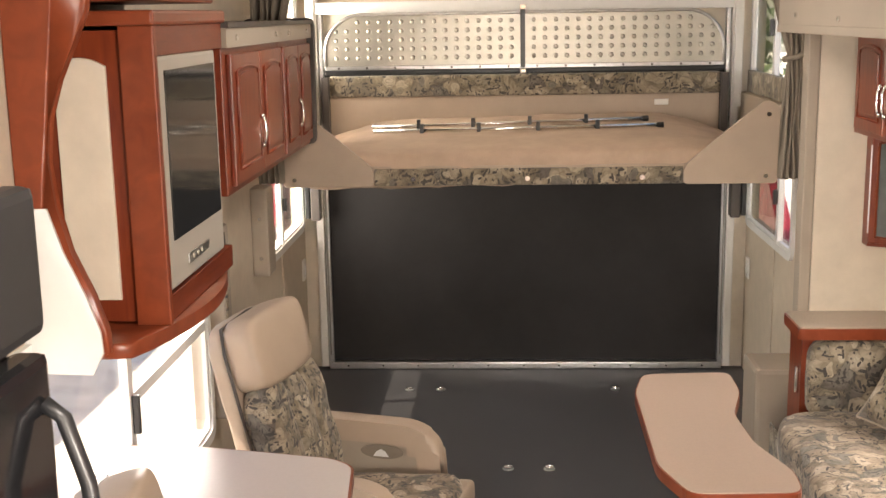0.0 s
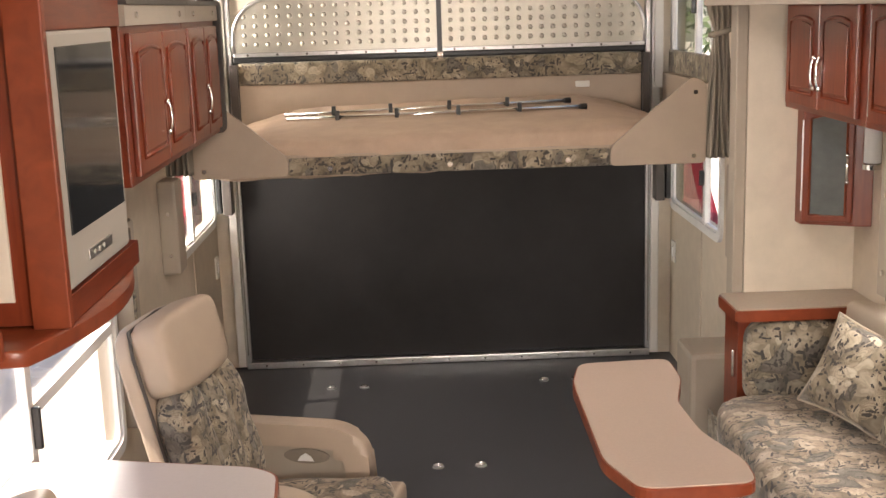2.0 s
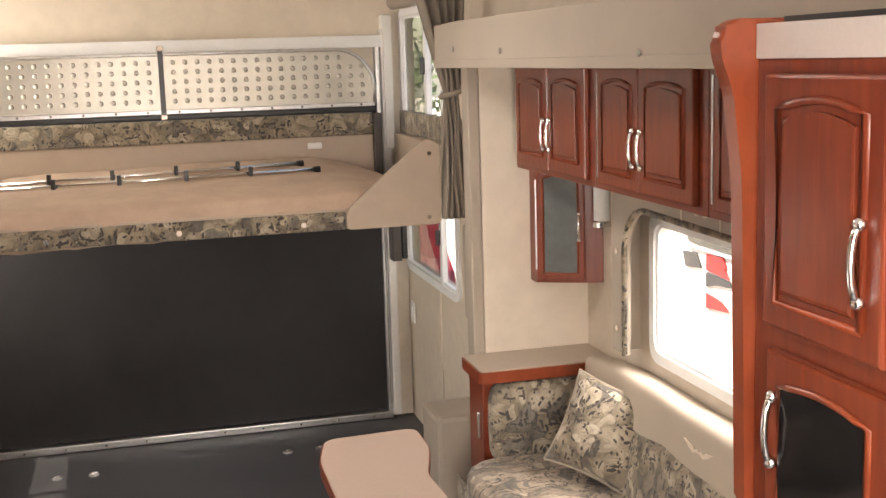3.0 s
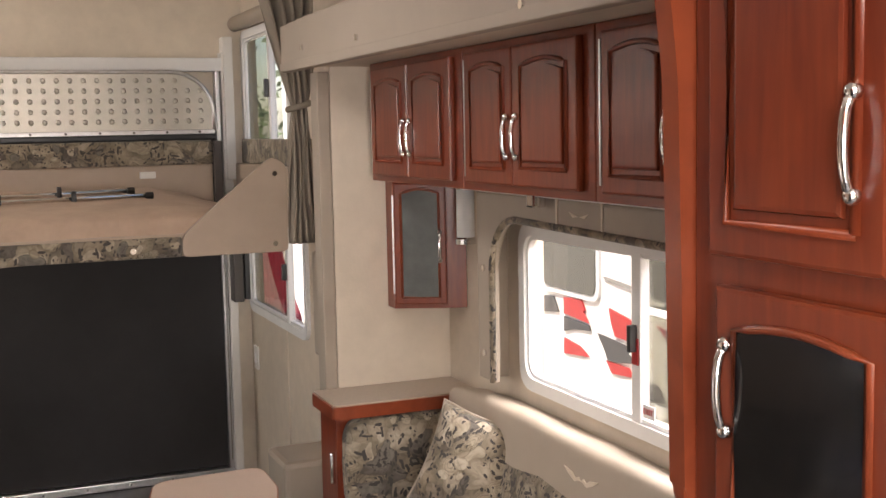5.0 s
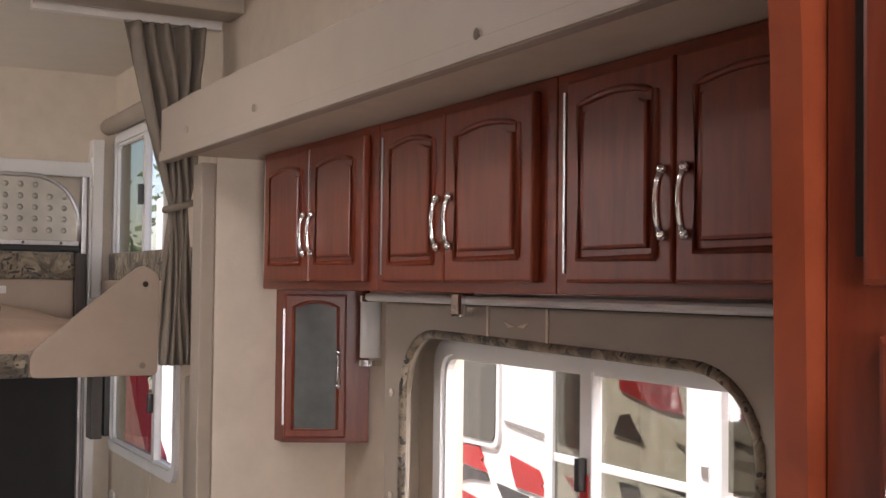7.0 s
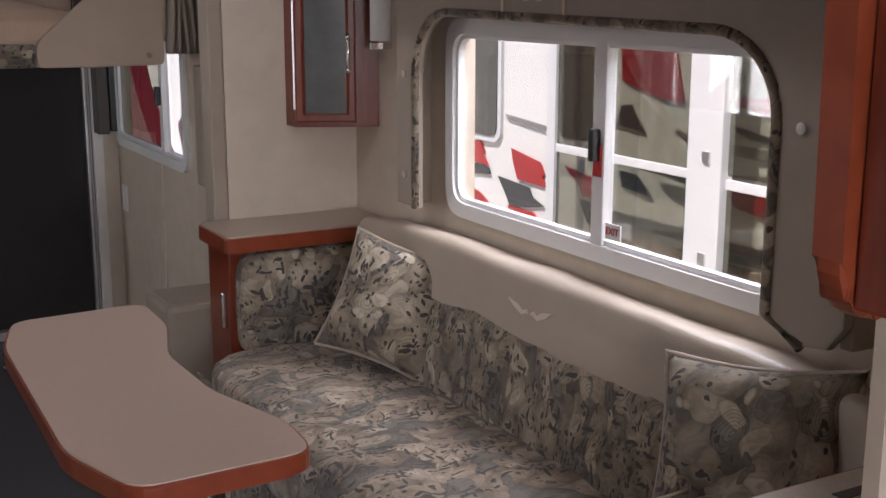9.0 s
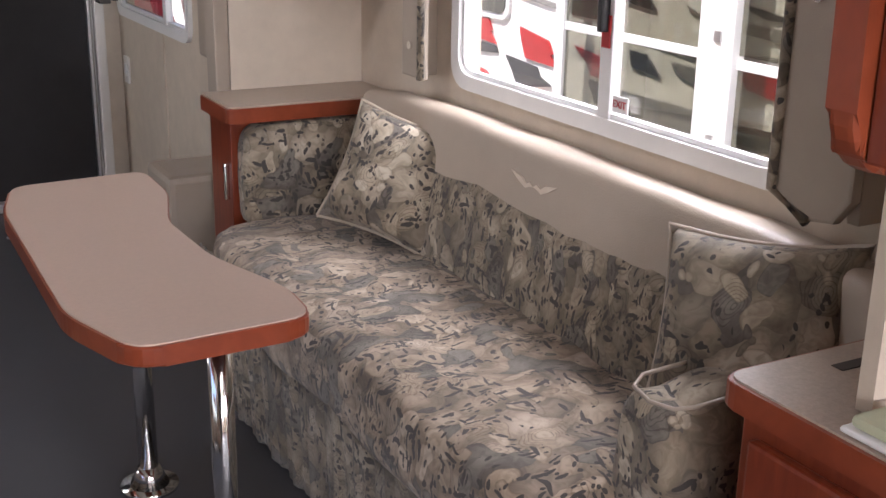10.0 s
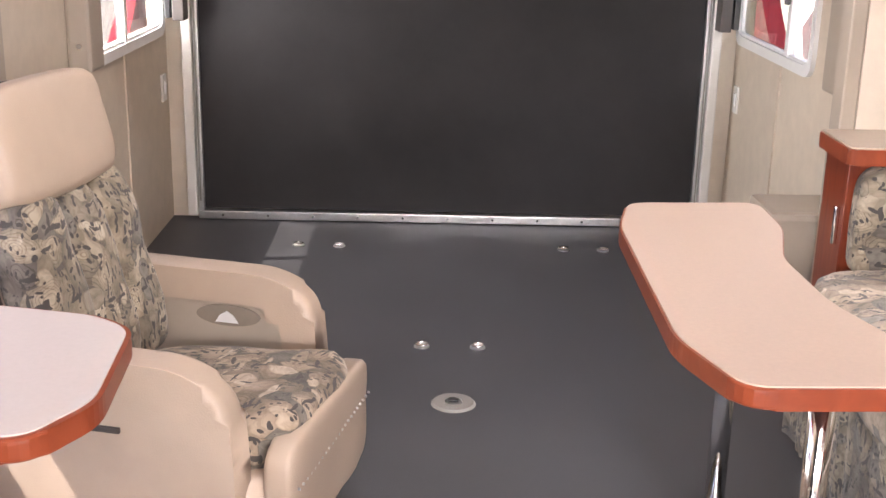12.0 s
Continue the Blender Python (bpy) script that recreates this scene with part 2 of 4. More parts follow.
LAMINATE_L = mat("pale_laminate", (0.50, 0.45, 0.425), 0.38, var=0.04, scale=120)
COUNTER = mat("speckled_counter_laminate", (0.42, 0.345, 0.275), 0.35, var=0.14, scale=160)
TVGREY = mat("champagne_plastic", (0.42, 0.385, 0.335), 0.35, var=0.05)
SCREEN = mat("tv_glass", (0.020, 0.022, 0.024), 0.06, var=0.1, spec=0.8)
DARKGLASS = mat("black_glass", (0.008, 0.008, 0.009), 0.08, var=0.1, spec=0.3)
FROST = mat("frosted_lamp_glass", (0.78, 0.78, 0.76), 0.45, var=0.03)
GREENISH = mat("etched_cabinet_glass", (0.14, 0.15, 0.145), 0.12, var=0.2, scale=9)
CURTAIN = mat("taupe_curtain_cloth", (0.23, 0.195, 0.155), 0.85, var=0.1, scale=20, bump=0.2, bump_scale=500)
DARKTRIM = mat("dark_bronze_trim", (0.055, 0.045, 0.04), 0.45, var=0.15)
FAIRING = mat("dark_red_plastic", (0.17, 0.010, 0.016), 0.3, var=0.08)
RED = mat("red_paint", (0.42, 0.022, 0.022), 0.35, var=0.08)
GRAPHBLK = mat("charcoal_decal", (0.055, 0.055, 0.055), 0.4, var=0.1)
GRAPHGRY = mat("grey_decal", (0.25, 0.24, 0.22), 0.4, var=0.1)
GELCOAT = mat("white_gelcoat", (0.84, 0.82, 0.77), 0.3, var=0.04, scale=2)
NEIGHGLASS = mat("tinted_trailer_window", (0.085, 0.085, 0.068), 0.08, var=0.15, scale=3)
FENCE = mat("weathered_fence_metal", (0.52, 0.51, 0.49), 0.5, var=0.12)
LEAF = mat("green_leaves", (0.07, 0.105, 0.035), 0.7, var=0.5, scale=3)
BARK = mat("grey_bark", (0.13, 0.10, 0.075), 0.9, var=0.3, scale=12)
GLASS = glass_mat("clear_window_glass")
# Half-clear panes added only to weaken the sun falling through windows 4 and 5
SUN_DIM_GLASS = glass_mat("sun_dimming_glass", (1, 1, 0.98), 0.5)
SCREENED = glass_mat("screened_window_glass", (0.80, 0.80, 0.74), 0.72)
SMOKED = glass_mat("smoked_pane", (0.86, 0.86, 0.78), 0.66)
PADGREEN = mat("pale_green_sponge", (0.50, 0.52, 0.36), 0.9, var=0.1, bump=0.5, bump_scale=90)


# ---- building helpers ----
def thing(name, base, label="", category="", group="", kind=""):
    e = new(name)
    e.location = base
    return tagged(e, label, category, group, kind)


def part(name, bm, material, parent=None, label="", smooth=False):
    me = bpy.data.meshes.new(name)
    bmesh.ops.recalc_face_normals(bm, faces=bm.faces)
    bm.to_mesh(me)
    bm.free()
    me.materials.append(material)
    if smooth:
        for p in me.polygons:
            p.use_smooth = True
    ob = new(name, me)
    if parent:
        ob.parent = parent
        ob.matrix_parent_inverse = parent.matrix_basis.inverted()
    if label:
        ob["label"] = label
    return ob


def single(name, bm, material, label="", category="", group="", kind="", smooth=False):
    return tagged(part(name, bm, material, None, "", smooth), label, category, group, kind)


def box(bm, x0, x1, y0, y1, z0, z1, bevel=0.0, seg=2):
    r = bmesh.ops.create_cube(bm, size=1.0)
    v = r["verts"]
    bmesh.ops.scale(bm, verts=v, vec=(x1 - x0, y1 - y0, z1 - z0))
    bmesh.ops.translate(bm, verts=v, vec=((x0 + x1) / 2, (y0 + y1) / 2, (z0 + z1) / 2))
    if bevel:
        es = list({e for q in v for e in q.link_edges})
        bmesh.ops.bevel(bm, geom=es, offset=bevel, segments=seg, affect='EDGES', profile=0.6)
    return bm


def bx(*a, **k):
    return box(bmesh.new(), *a, **k)


def prism(bm, pts, lo, hi, axis='z', bevel=0.0, seg=2):
    """A flat outline drawn out along an axis. pts: for z (x, y); for x (y, z); for y (x, z)."""
    def P(p, h):
        return {'z': (p[0], p[1], h), 'x': (h, p[0], p[1]), 'y': (p[0], h, p[1])}[axis]
    a = [bm.verts.new(P(p, lo)) for p in pts]
    b = [bm.verts.new(P(p, hi)) for p in pts]
    fs = [bm.faces.new(a), bm.faces.new(list(reversed(b)))]
    n = len(pts)
    for i in range(n):
        fs.append(bm.faces.new((a[i], b[i], b[(i + 1) % n], a[(i + 1) % n])))
    if bevel:
        es = list({e for f in fs[:2] for e in f.edges})
        bmesh.ops.bevel(bm, geom=es, offset=bevel, segments=seg, affect='EDGES', profile=0.6)
    return bm


def rounded(pts, r, n=5):
    """Rounds the corners of an outline."""
    out = []
    m = len(pts)
    for i in range(m):
        p, a, c = Vector(pts[i]), Vector(pts[i - 1]), Vector(pts[(i + 1) % m])
        u, w = (a - p), (c - p)
        k = min(r, u.length * 0.45, w.length * 0.45)
        u, w = p + u.normalized() * k, p + w.normalized() * k
        for j in range(n + 1):
            t = j / n
            q = u * (1 - t) ** 2 + p * 2 * t * (1 - t) + w * t * t
            out.append((q.x, q.y))
    return out


def cyl(bm, p, q, r, n=16, r2=None):
    p, q = Vector(p), Vector(q)
    d = q - p
    res = bmesh.ops.create_cone(bm, cap_ends=True, segments=n, radius1=r, radius2=r if r2 is None else r2, depth=d.length)
    rot = Vector((0, 0, 1)).rotation_difference(d.normalized()).to_matrix().to_4x4()
    bmesh.ops.transform(bm, matrix=Matrix.Translation((p + q) / 2) @ rot, verts=res["verts"])
    return bm


def tube(bm, pts, r, n=10):
    """A round bar along points."""
    pts = [Vector(p) for p in pts]
    rings = []
    up = Vector((0.13, 0.31, 0.94))
    for i, p in enumerate(pts):
        d = (pts[min(i + 1, len(pts) - 1)] - pts[max(i - 1, 0)]).normalized()
        s = d.cross(up).normalized()
        w = s.cross(d)
        rings.append([bm.verts.new(p + (s * math.cos(2 * math.pi * j / n) + w * math.sin(2 * math.pi * j / n)) * r) for j in range(n)])
    for a, b in zip(rings, rings[1:]):
        for j in range(n):
            bm.faces.new((a[j], a[(j + 1) % n], b[(j + 1) % n], b[j]))
    bm.faces.new(rings[0])
    bm.faces.new(list(reversed(rings[-1])))
    return bm


def cushion(bm, sx, sy, sz, m=None, power=4.0, wrinkle=0.004, n=14, seed=0.0):
    """A stuffed block: rounded, slightly uneven."""
    res = bmesh.ops.create_grid(bm, x_segments=1, y_segments=1, size=1)
    bmesh.ops.delete(bm, geom=res["verts"], context='VERTS')
    r = bmesh.ops.create_cube(bm, size=2.0)
    es = list({e for v in r["verts"] for e in v.link_edges})
    sub = bmesh.ops.subdivide_edges(bm, edges=es, cuts=n, use_grid_fill=True)
    vs = [v for v in bm.verts if v.is_valid and abs(v.co.x) <= 1.001 and abs(v.co.y) <= 1.001 and abs(v.co.z) <= 1.001 and v.tag is False]
    for v in vs:
        c = v.co.copy()
        k = (abs(c.x) ** power + abs(c.y) ** power + abs(c.z) ** power) ** (1 / power)
        c = c / k
        p = Vector((c.x * sx / 2, c.y * sy / 2, c.z * sz / 2))
        w = noise.noise(p * 9 + Vector((seed, seed, seed))) * wrinkle * 2 + noise.noise(p * 28 + Vector((seed, 3, seed))) * wrinkle * 0.6
        v.co = p + Vector((c.x, c.y, c.z)).normalized() * w
        v.tag = True
        if m is not None:
            v.co = m @ v.co
    return bm


def pad(*a, **k):
    return cushion(bmesh.new(), *a, **k)


def wall_panel(name, axis, c0, c1, a0, a1, z0, z1, holes, material):
    """A wall with thickness and openings right through. axis: the direction of its thickness."""
    bm = bmesh.new()
    cuts = sorted({a0, a1, *[h[0] for h in holes], *[h[1] for h in holes]})
    for lo, hi in zip(cuts, cuts[1:]):
        mid = (lo + hi) / 2
        hs = sorted((h[2], h[3]) for h in holes if h[0] < mid < h[1])
        z = z0
        for b0, b1 in hs + [(z1, z1)]:
            if b0 - z > 1e-4:
                if axis == 'x':
                    box(bm, c0, c1, lo, hi, z, b0)
                else:
                    box(bm, lo, hi, c0, c1, z, b0)
            z = b1
    bmesh.ops.remove_doubles(bm, verts=bm.verts, dist=1e-5)
    return single(name, bm, material, kind="structure")


# ---- the large structure ----
X = 1.17
single("floor", bx(-X, 1.50, -1.6, 6.62, -0.06, 0.0), RUBBER, kind="structure")
single("ceiling", bx(-X - 0.05, X + 0.05, -1.6, 6.65, 2.33, 2.38), CEIL, kind="structure")
# The opening at y -0.35 to 0.5 is invented for the fill lamp
wall_panel("wall_left", 'x', -X - 0.05, -X, -1.6, 6.62, 0, 2.33,
           [(2.45, 4.47, 0.42, 1.14), (5.55, 6.50, 0.81, 1.20), (5.75, 6.50, 1.56, 2.05), (-0.35, 0.5, 0.02, 2.0)], WALL)
wall_panel("wall_right", 'x', X, X + 0.05, 4.86, 6.62, 0, 2.33, [(5.60, 6.53, 0.82, 1.25), (5.77, 6.53, 1.56, 2.04)], WALL)
wall_panel("wall_right_upper", 'x', X, X + 0.05, -1.6, 4.86, 1.86, 2.33, [], WALL)
# Unseen opening, invented to go with the right fill lamp
wall_panel("wall_right_front", 'x', X + 0.30, X + 0.35, -1.6, 2.70, 0, 1.86, [(-1.0, -0.1, 1.0, 1.72)], WALL)
wall_panel("wall_slide", 'x', 1.44, 1.49, 2.70, 4.86, 0, 1.86, [(3.08, 4.20, 0.885, 1.305)], WALL)
wall_panel("wall_slide_end", 'y', 4.80, 4.86, 1.041, 1.44, 0, 1.86, [], CREAM)
single("slide_ceiling", bx(0.925, 1.44, 1.0, 4.80, 1.816, 1.86), CREAM, kind="structure")
wall_panel("wall_rear", 'y', 6.60, 6.66, -X - 0.05, X + 0.05, 0, 2.38, [], CREAM)
# Unseen opening, invented to go with the front fill lamp
wall_panel("wall_front", 'y', -1.66, -1.6, -X - 0.05, X + 0.35, 0, 2.38, [(-1.14, -0.26, 0.9, 1.8)], WALL)

# slide-out trim: column and fascia
single("slide_column_trim", bx(0.998, 1.040, 4.80, 4.88, 0.0, 1.80, bevel=0.006), TAUPE, kind="structure")
bm = bmesh.new()
prism(bm, [(4.88, 1.80), (4.88, 1.945), (4.60, 1.952), (1.0, 1.952), (1.0, 1.80)], 0.905, 0.935, 'x', 0.004)
single("slide_fascia", bm, TAUPE, kind="structure")
single("slide_fascia_top", bx(0.93, X, 1.0, 4.88, 1.925, 1.95), TAUPE, kind="structure")
single("slide_fascia_lip", bx(0.900, 0.9055, 1.0, 4.878, 1.801, 1.828, bevel=0.002), TAUPE, kind="structure")
for y, z in ((4.10, 1.850), (3.14, 1.833), (4.62, 1.862)):
    bm = cyl(bmesh.new(), (0.899, y, z), (0.906, y, z), 0.009, 12)
    single("screw_cap", bm, CHROME, "small chrome screw cap on the slide-out fascia", "screw", "slide screws")
single("header_beam", bx(-X, X, 4.96, 5.10, 2.262, 2.33, bevel=0.008), TAUPE, kind="structure")
single("wall_seam_right", bx(X - 0.006, X, 5.93, 5.945, 0, 0.80), WALL, kind="structure")
single("wall_seam_left", bx(-X, -X + 0.006, 5.93, 5.945, 0, 0.80), WALL, kind="structure")
single("beige_wheel_box", bx(0.872, X, 4.885, 5.13, 0, 0.515, bevel=0.02), TAUPE, kind="structure")

# ---- rear ramp door ----
door = thing("door_1", (0, 6.58, 0), "black rubber-lined ramp door, closed", "door", kind="structure")
bm = bx(-1.03, 1.03, 6.575, 6.598, 0.045, 1.62)
part("door_panel", bm, RAMP, door)
for s in (-1, 1):
    a, b = sorted((s * 1.03, s * 1.052))
    part("aluminium_frame", bx(a, b, 6.55, 6.60, 0.02, 1.95, bevel=0.004), ALU, door)
    a, b = sorted((s * 1.055, s * 1.095))
    part("jamb", bx(a, b, 6.53, 6.60, 0.02, 1.98, bevel=0.006), WHITEPL, door)
    a, b = sorted((s * 1.040, s * 1.046))
    part("seal", bx(a, b, 6.546, 6.552, 0.08, 1.5), GRAPHGRY, door)
part("threshold", bx(-1.052, 1.052, 6.54, 6.60, 0.004, 0.040, bevel=0.004), ALU, door, "bright aluminium threshold strip")
for i in range(11):
    x = -0.95 + i * 0.19
    part("rivet", cyl(bmesh.new(), (x, 6.5385, 0.022), (x, 6.542, 0.022), 0.006, 8), CHROME, door)
for s in (-1, 1):
    g = thing("bed_lift_track", (s * 1.105, 6.5, 1.0), "dark bronze steel bed lift track beside the ramp door", "track", "bed lift tracks")
    a, b = sorted((s * 1.060, s * 1.105))
    part("channel", bx(a, b, 6.44, 6.53, 0.84, 1.20, bevel=0.004), DARKTRIM, g)
    a, b = sorted((s * 1.112, s * 1.135))
    part("guide", bx(a, b, 6.44, 6.53, 0.85, 1.20, bevel=0.004), BLACK, g)

# ---- tread-plate panel above the bunk ----
tp = thing("tread_plate_panel", (0, 6.5, 1.62), "worn aluminium tread-plate panel with rounded upper corners", "panel")
out = [(-1.01, 1.625)] + [(-1.01 + 0.19 * (1 - math.cos(a)), 1.70 + 0.19 * math.sin(a)) for a in [i * math.pi / 16 for i in range(9)]]
out += [(-x, z) for x, z in reversed(out)]
part("sheet", prism(bmesh.new(), out, 6.505, 6.515, 'y'), TREAD, tp)
part("rim", tube(bmesh.new(), [(x, 6.50, z) for x, z in out], 0.009, 8), ALU, tp, smooth=True)
bm = bmesh.new()
for j in range(5):
    for i in range(35):
        x = -0.952 + i * 0.056
        z = 1.672 + j * 0.045
        if abs(x) > 0.86 and z > 1.70 + 0.17 * math.sqrt(max(0, 1 - ((abs(x) - 0.80) / 0.2) ** 2)):
            continue
        r = bmesh.ops.create_uvsphere(bm, u_segments=10, v_segments=6, radius=0.0115)
        bmesh.ops.scale(bm, verts=r["verts"], vec=(1, 0.55, 1))
        bmesh.ops.translate(bm, verts=r["verts"], vec=(x, 6.505, z))
tagged(part("raised_studs", bm, TREAD, tp, smooth=True), kind="stuff")
part("lower_strip", bx(-1.01, 1.01, 6.49, 6.515, 1.612, 1.632, bevel=0.003), ALU, tp)
for i in range(14):
    x = -0.94 + i * 0.1446
    part("rivet", cyl(bmesh.new(), (x, 6.487, 1.622), (x, 6.491, 1.622), 0.006, 8), DARKTRIM, tp)
part("black_seal", bx(-1.01, 1.01, 6.475, 6.515, 1.588, 1.612, bevel=0.004), BLACK, tp)
strap = thing("strap", (0.0, 6.49, 1.6), "narrow black webbing strap with metal ends over the tread plate", "strap")
part("webbing", bx(-0.012, 0.012, 6.478, 6.490, 1.615, 1.905), BLACK, strap)
for z in (1.598, 1.915):
    part("buckle", bx(-0.016, 0.016, 6.470, 6.492, z - 0.012, z + 0.014, bevel=0.004), CHROME, strap)
single("rear_white_trim", bx(-1.06, 1.06, 6.53, 6.60, 1.895, 1.955, bevel=0.004), WHITE, kind="structure")
for s in (-1, 1):
    a, b = sorted((s * 1.065, s * 1.11))
    single("rear_post_trim", bx(a, b, 6.52, 6.60, 1.40, 2.05, bevel=0.005), WHITEPL, kind="structure")

# ---- bunk bed ----
bunk = thing("bunk_bed", (0, 5.9, 1.18), "raised bunk platform with tan mattress and floral valance", "bed")
part("platform", bx(-1.0, 1.0, 5.37, 6.45, 1.19, 1.24, bevel=0.006), TAUPE, bunk)
bm = bmesh.new()
cushion(bm, 1.98, 1.12, 0.17, None, 7.0, 0.006, 26, 1.3)
for v in bm.verts:
    t = (v.co.y + 0.56) / 1.12
    v.co.z += 0.055 * t + 0.010 * math.sin(v.co.x * 2.2) - 0.075 * max(abs(v.co.x) - 0.68, 0) / 0.31 * (0.3 + 0.7 * t)
    v.co += Vector((0, 5.93, 1.245))
part("mattress", bm, SUEDE, bunk, "tan suede mattress", True)
part("front_valance", bx(-0.645, 0.645, 5.345, 5.365, 1.178, 1.250, bevel=0.008), FLORAL, bunk, "floral fabric band")
part("front_bolster", bx(-0.99, 0.99, 5.366, 5.40, 1.178, 1.26, bevel=0.01), VINYL, bunk)
for s in (-1, 1):
    pts = [(s * 0.646, 1.177), (s * 1.03, 1.177), (s * 1.03, 1.495), (s * 0.975, 1.525), (s * 0.80, 1.385), (s * 0.646, 1.252)]
    part("side_panel", prism(bmesh.new(), rounded(pts, 0.02, 3), 5.335, 5.352, 'y', 0.004), VINYL, bunk, "tan vinyl side panel")
    for x, z in ((s * 0.98, 1.209), (s * 0.985, 1.463)):
        part("snap", cyl(bmesh.new(), (x, 5.328, z), (x, 5.336, z), 0.009, 10), CHROME, bunk)
    a, b = sorted((s * 1.13, s * 1.165))
    part("side_band", bx(a, b, 5.37, 6.50, 1.475, 1.585, bevel=0.01), FLORAL, bunk)
    a, b = sorted((s * 1.10, s * 1.14))
    part("side_board", bx(a, b, 5.37, 6.50, 1.24, 1.475, bevel=0.006), VINYL, bunk)
    a, b = sorted((s * 0.985, s * 1.02))
    part("corner_post", bx(a, b, 6.40, 6.44, 1.24, 1.58), DARKTRIM, bunk)
for x in (-0.48, 0.0, 0.475):
    part("snap", cyl(bmesh.new(), (x, 5.338, 1.207), (x, 5.346, 1.207), 0.011, 10), CHROME, bunk)
part("back_board", bx(-0.985, 0.985, 6.45, 6.49, 1.24, 1.478, bevel=0.006), VINYL, bunk)
part("back_band", bx(-0.985, 0.985, 6.435, 6.48, 1.477, 1.585, bevel=0.012), FLORAL, bunk, "floral fabric band")
tag = thing("fabric_tag", (0.73, 6.3, 1.38), "small white paper tag lying on the mattress", "tag")
part("paper", bx(0.66, 0.73, 6.436, 6.449, 1.42, 1.45, bevel=0.004), WHITEPL, tag)
for i, (p, q) in enumerate((((-0.71, 5.90, 1.374), (0.555, 6.07, 1.386)), ((-0.69, 5.78, 1.366), (0.60, 5.87, 1.374)))):
    pl = thing("awning_pole", ((p[0] + q[0]) / 2, p[1], p[2]), "thin silver awning pole with black clips on the mattress", "pole", "awning poles")
    part("rod", cyl(bmesh.new(), p, q, 0.009, 10), CHROME, pl, smooth=True)
    P, Q = Vector(p), Vector(q)
    part("end_cap", cyl(bmesh.new(), Q, Q + (Q - P).normalized() * 0.03, 0.014, 10), BLACK, pl)
    for t in (0.17, 0.37, 0.58, 0.79):
        c = P + (Q - P) * t
        part("clip", bx(c.x - 0.009, c.x + 0.009, c.y - 0.014, c.y + 0.014, c.z - 0.012, c.z + 0.030, bevel=0.003), BLACK, pl)


# ---- windows ----
def frame_ring(bm, y0, y1, z0, z1, w, x0, x1, r=0.05):
    """A rounded window frame in a wall that faces x."""
    o = rounded([(y0, z0), (y1, z0), (y1, z1), (y0, z1)], r, 5)
    i = rounded([(y0 + w, z0 + w), (y1 - w, z0 + w), (y1 - w, z1 - w), (y0 + w, z1 - w)], max(r - w * 0.5, 0.012), 5)
    n = len(o)
    V = [[bm.verts.new((x, *p)) for p in ring] for x in (x0, x1) for ring in (o, i)]
    for k in range(n):
        j = (k + 1) % n
        for a, b in ((0, 1), (2, 3), (0, 2), (1, 3)):
            bm.faces.new((V[a][k], V[a][j], V[b][j], V[b][k]))
    return bm


def window(name, side, y0, y1, z0, z1, mull, label, mat_a, mat_b):
    s = side
    w = thing(name, (s * X if name != "window_1" else 1.44, (y0 + y1) / 2, z0), label, "window", kind="structure")
    xin = (1.44 if name == "window_1" else X)
    def rng(a, b):
        return sorted((s * a, s * b))
    a, b = rng(xin - 0.016, xin + 0.004)
    part("window_frame", frame_ring(bmesh.new(), y0 - 0.034, y1 + 0.034, z0 - 0.034, z1 + 0.034, 0.036, a, b, 0.075), WHITE, w)
    a, b = rng(xin - 0.006, xin + 0.012)
    part("inner_frame", frame_ring(bmesh.new(), y0 + 0.003, y1 - 0.003, z0 + 0.003, z1 - 0.003, 0.010, a, b, 0.05), WHITE, w)
    a, b = rng(xin - 0.012, xin + 0.015)
    part("mullion", bx(a, b, mull - 0.020, mull + 0.020, z0, z1, bevel=0.003), WHITE, w)
    a, b = rng(xin + 0.005, xin + 0.008)
    for n_, lo, hi, m_ in (("pane", y0 + 0.02, mull - 0.02, mat_a), ("pane", mull + 0.02, y1 - 0.02, mat_b)):
        g = part(n_, bx(a, b, lo, hi, z0 + 0.015, z1 - 0.015), m_, w)
        g.visible_shadow = m_ == SUN_DIM_GLASS
    a, b = rng(xin - 0.034, xin - 0.012)
    part("latch", bx(a, b, mull - 0.008, mull + 0.008, z0 + (z1 - z0) * 0.42, z0 + (z1 - z0) * 0.58, bevel=0.004), BLACK, w)
    return w


w1 = window("window_1", 1, 3.08, 4.20, 0.885, 1.305, 3.60, "white-framed sliding window above the sofa", GLASS, GLASS)
part("warning_strip", bx(1.424, 1.428, 3.586, 3.612, 1.03, 1.095), RED, w1, "red strip")
sticker = part("exit_sticker", bx(1.431, 1.434, 3.522, 3.572, 0.905, 0.938), WHITE, w1, "white label with red lettering")
cu = bpy.data.curves.new("exit_text", 'FONT')
cu.body, cu.size, cu.align_x, cu.align_y, cu.extrude = "EXIT", 0.021, 'CENTER', 'CENTER', 0.0006
tx = new("exit_text", cu)
tx.data.materials.append(RED)
tx.parent = w1
tx.matrix_parent_inverse = w1.matrix_basis.inverted()
tx.matrix_basis = Matrix.Translation((1.429, 3.547, 0.922)) @ Matrix(((0, 0, -1, 0), (-1, 0, 0, 0), (0, 1, 0, 0), (0, 0, 0, 1)))
window("window_2", 1, 5.60, 6.53, 0.82, 1.25, 5.87, "white-framed sliding window low in the garage wall", GLASS, SCREENED)
window("window_3", 1, 5.77, 6.53, 1.56, 2.04, 6.06, "white-framed sliding window beside the bunk", GLASS, SCREENED)
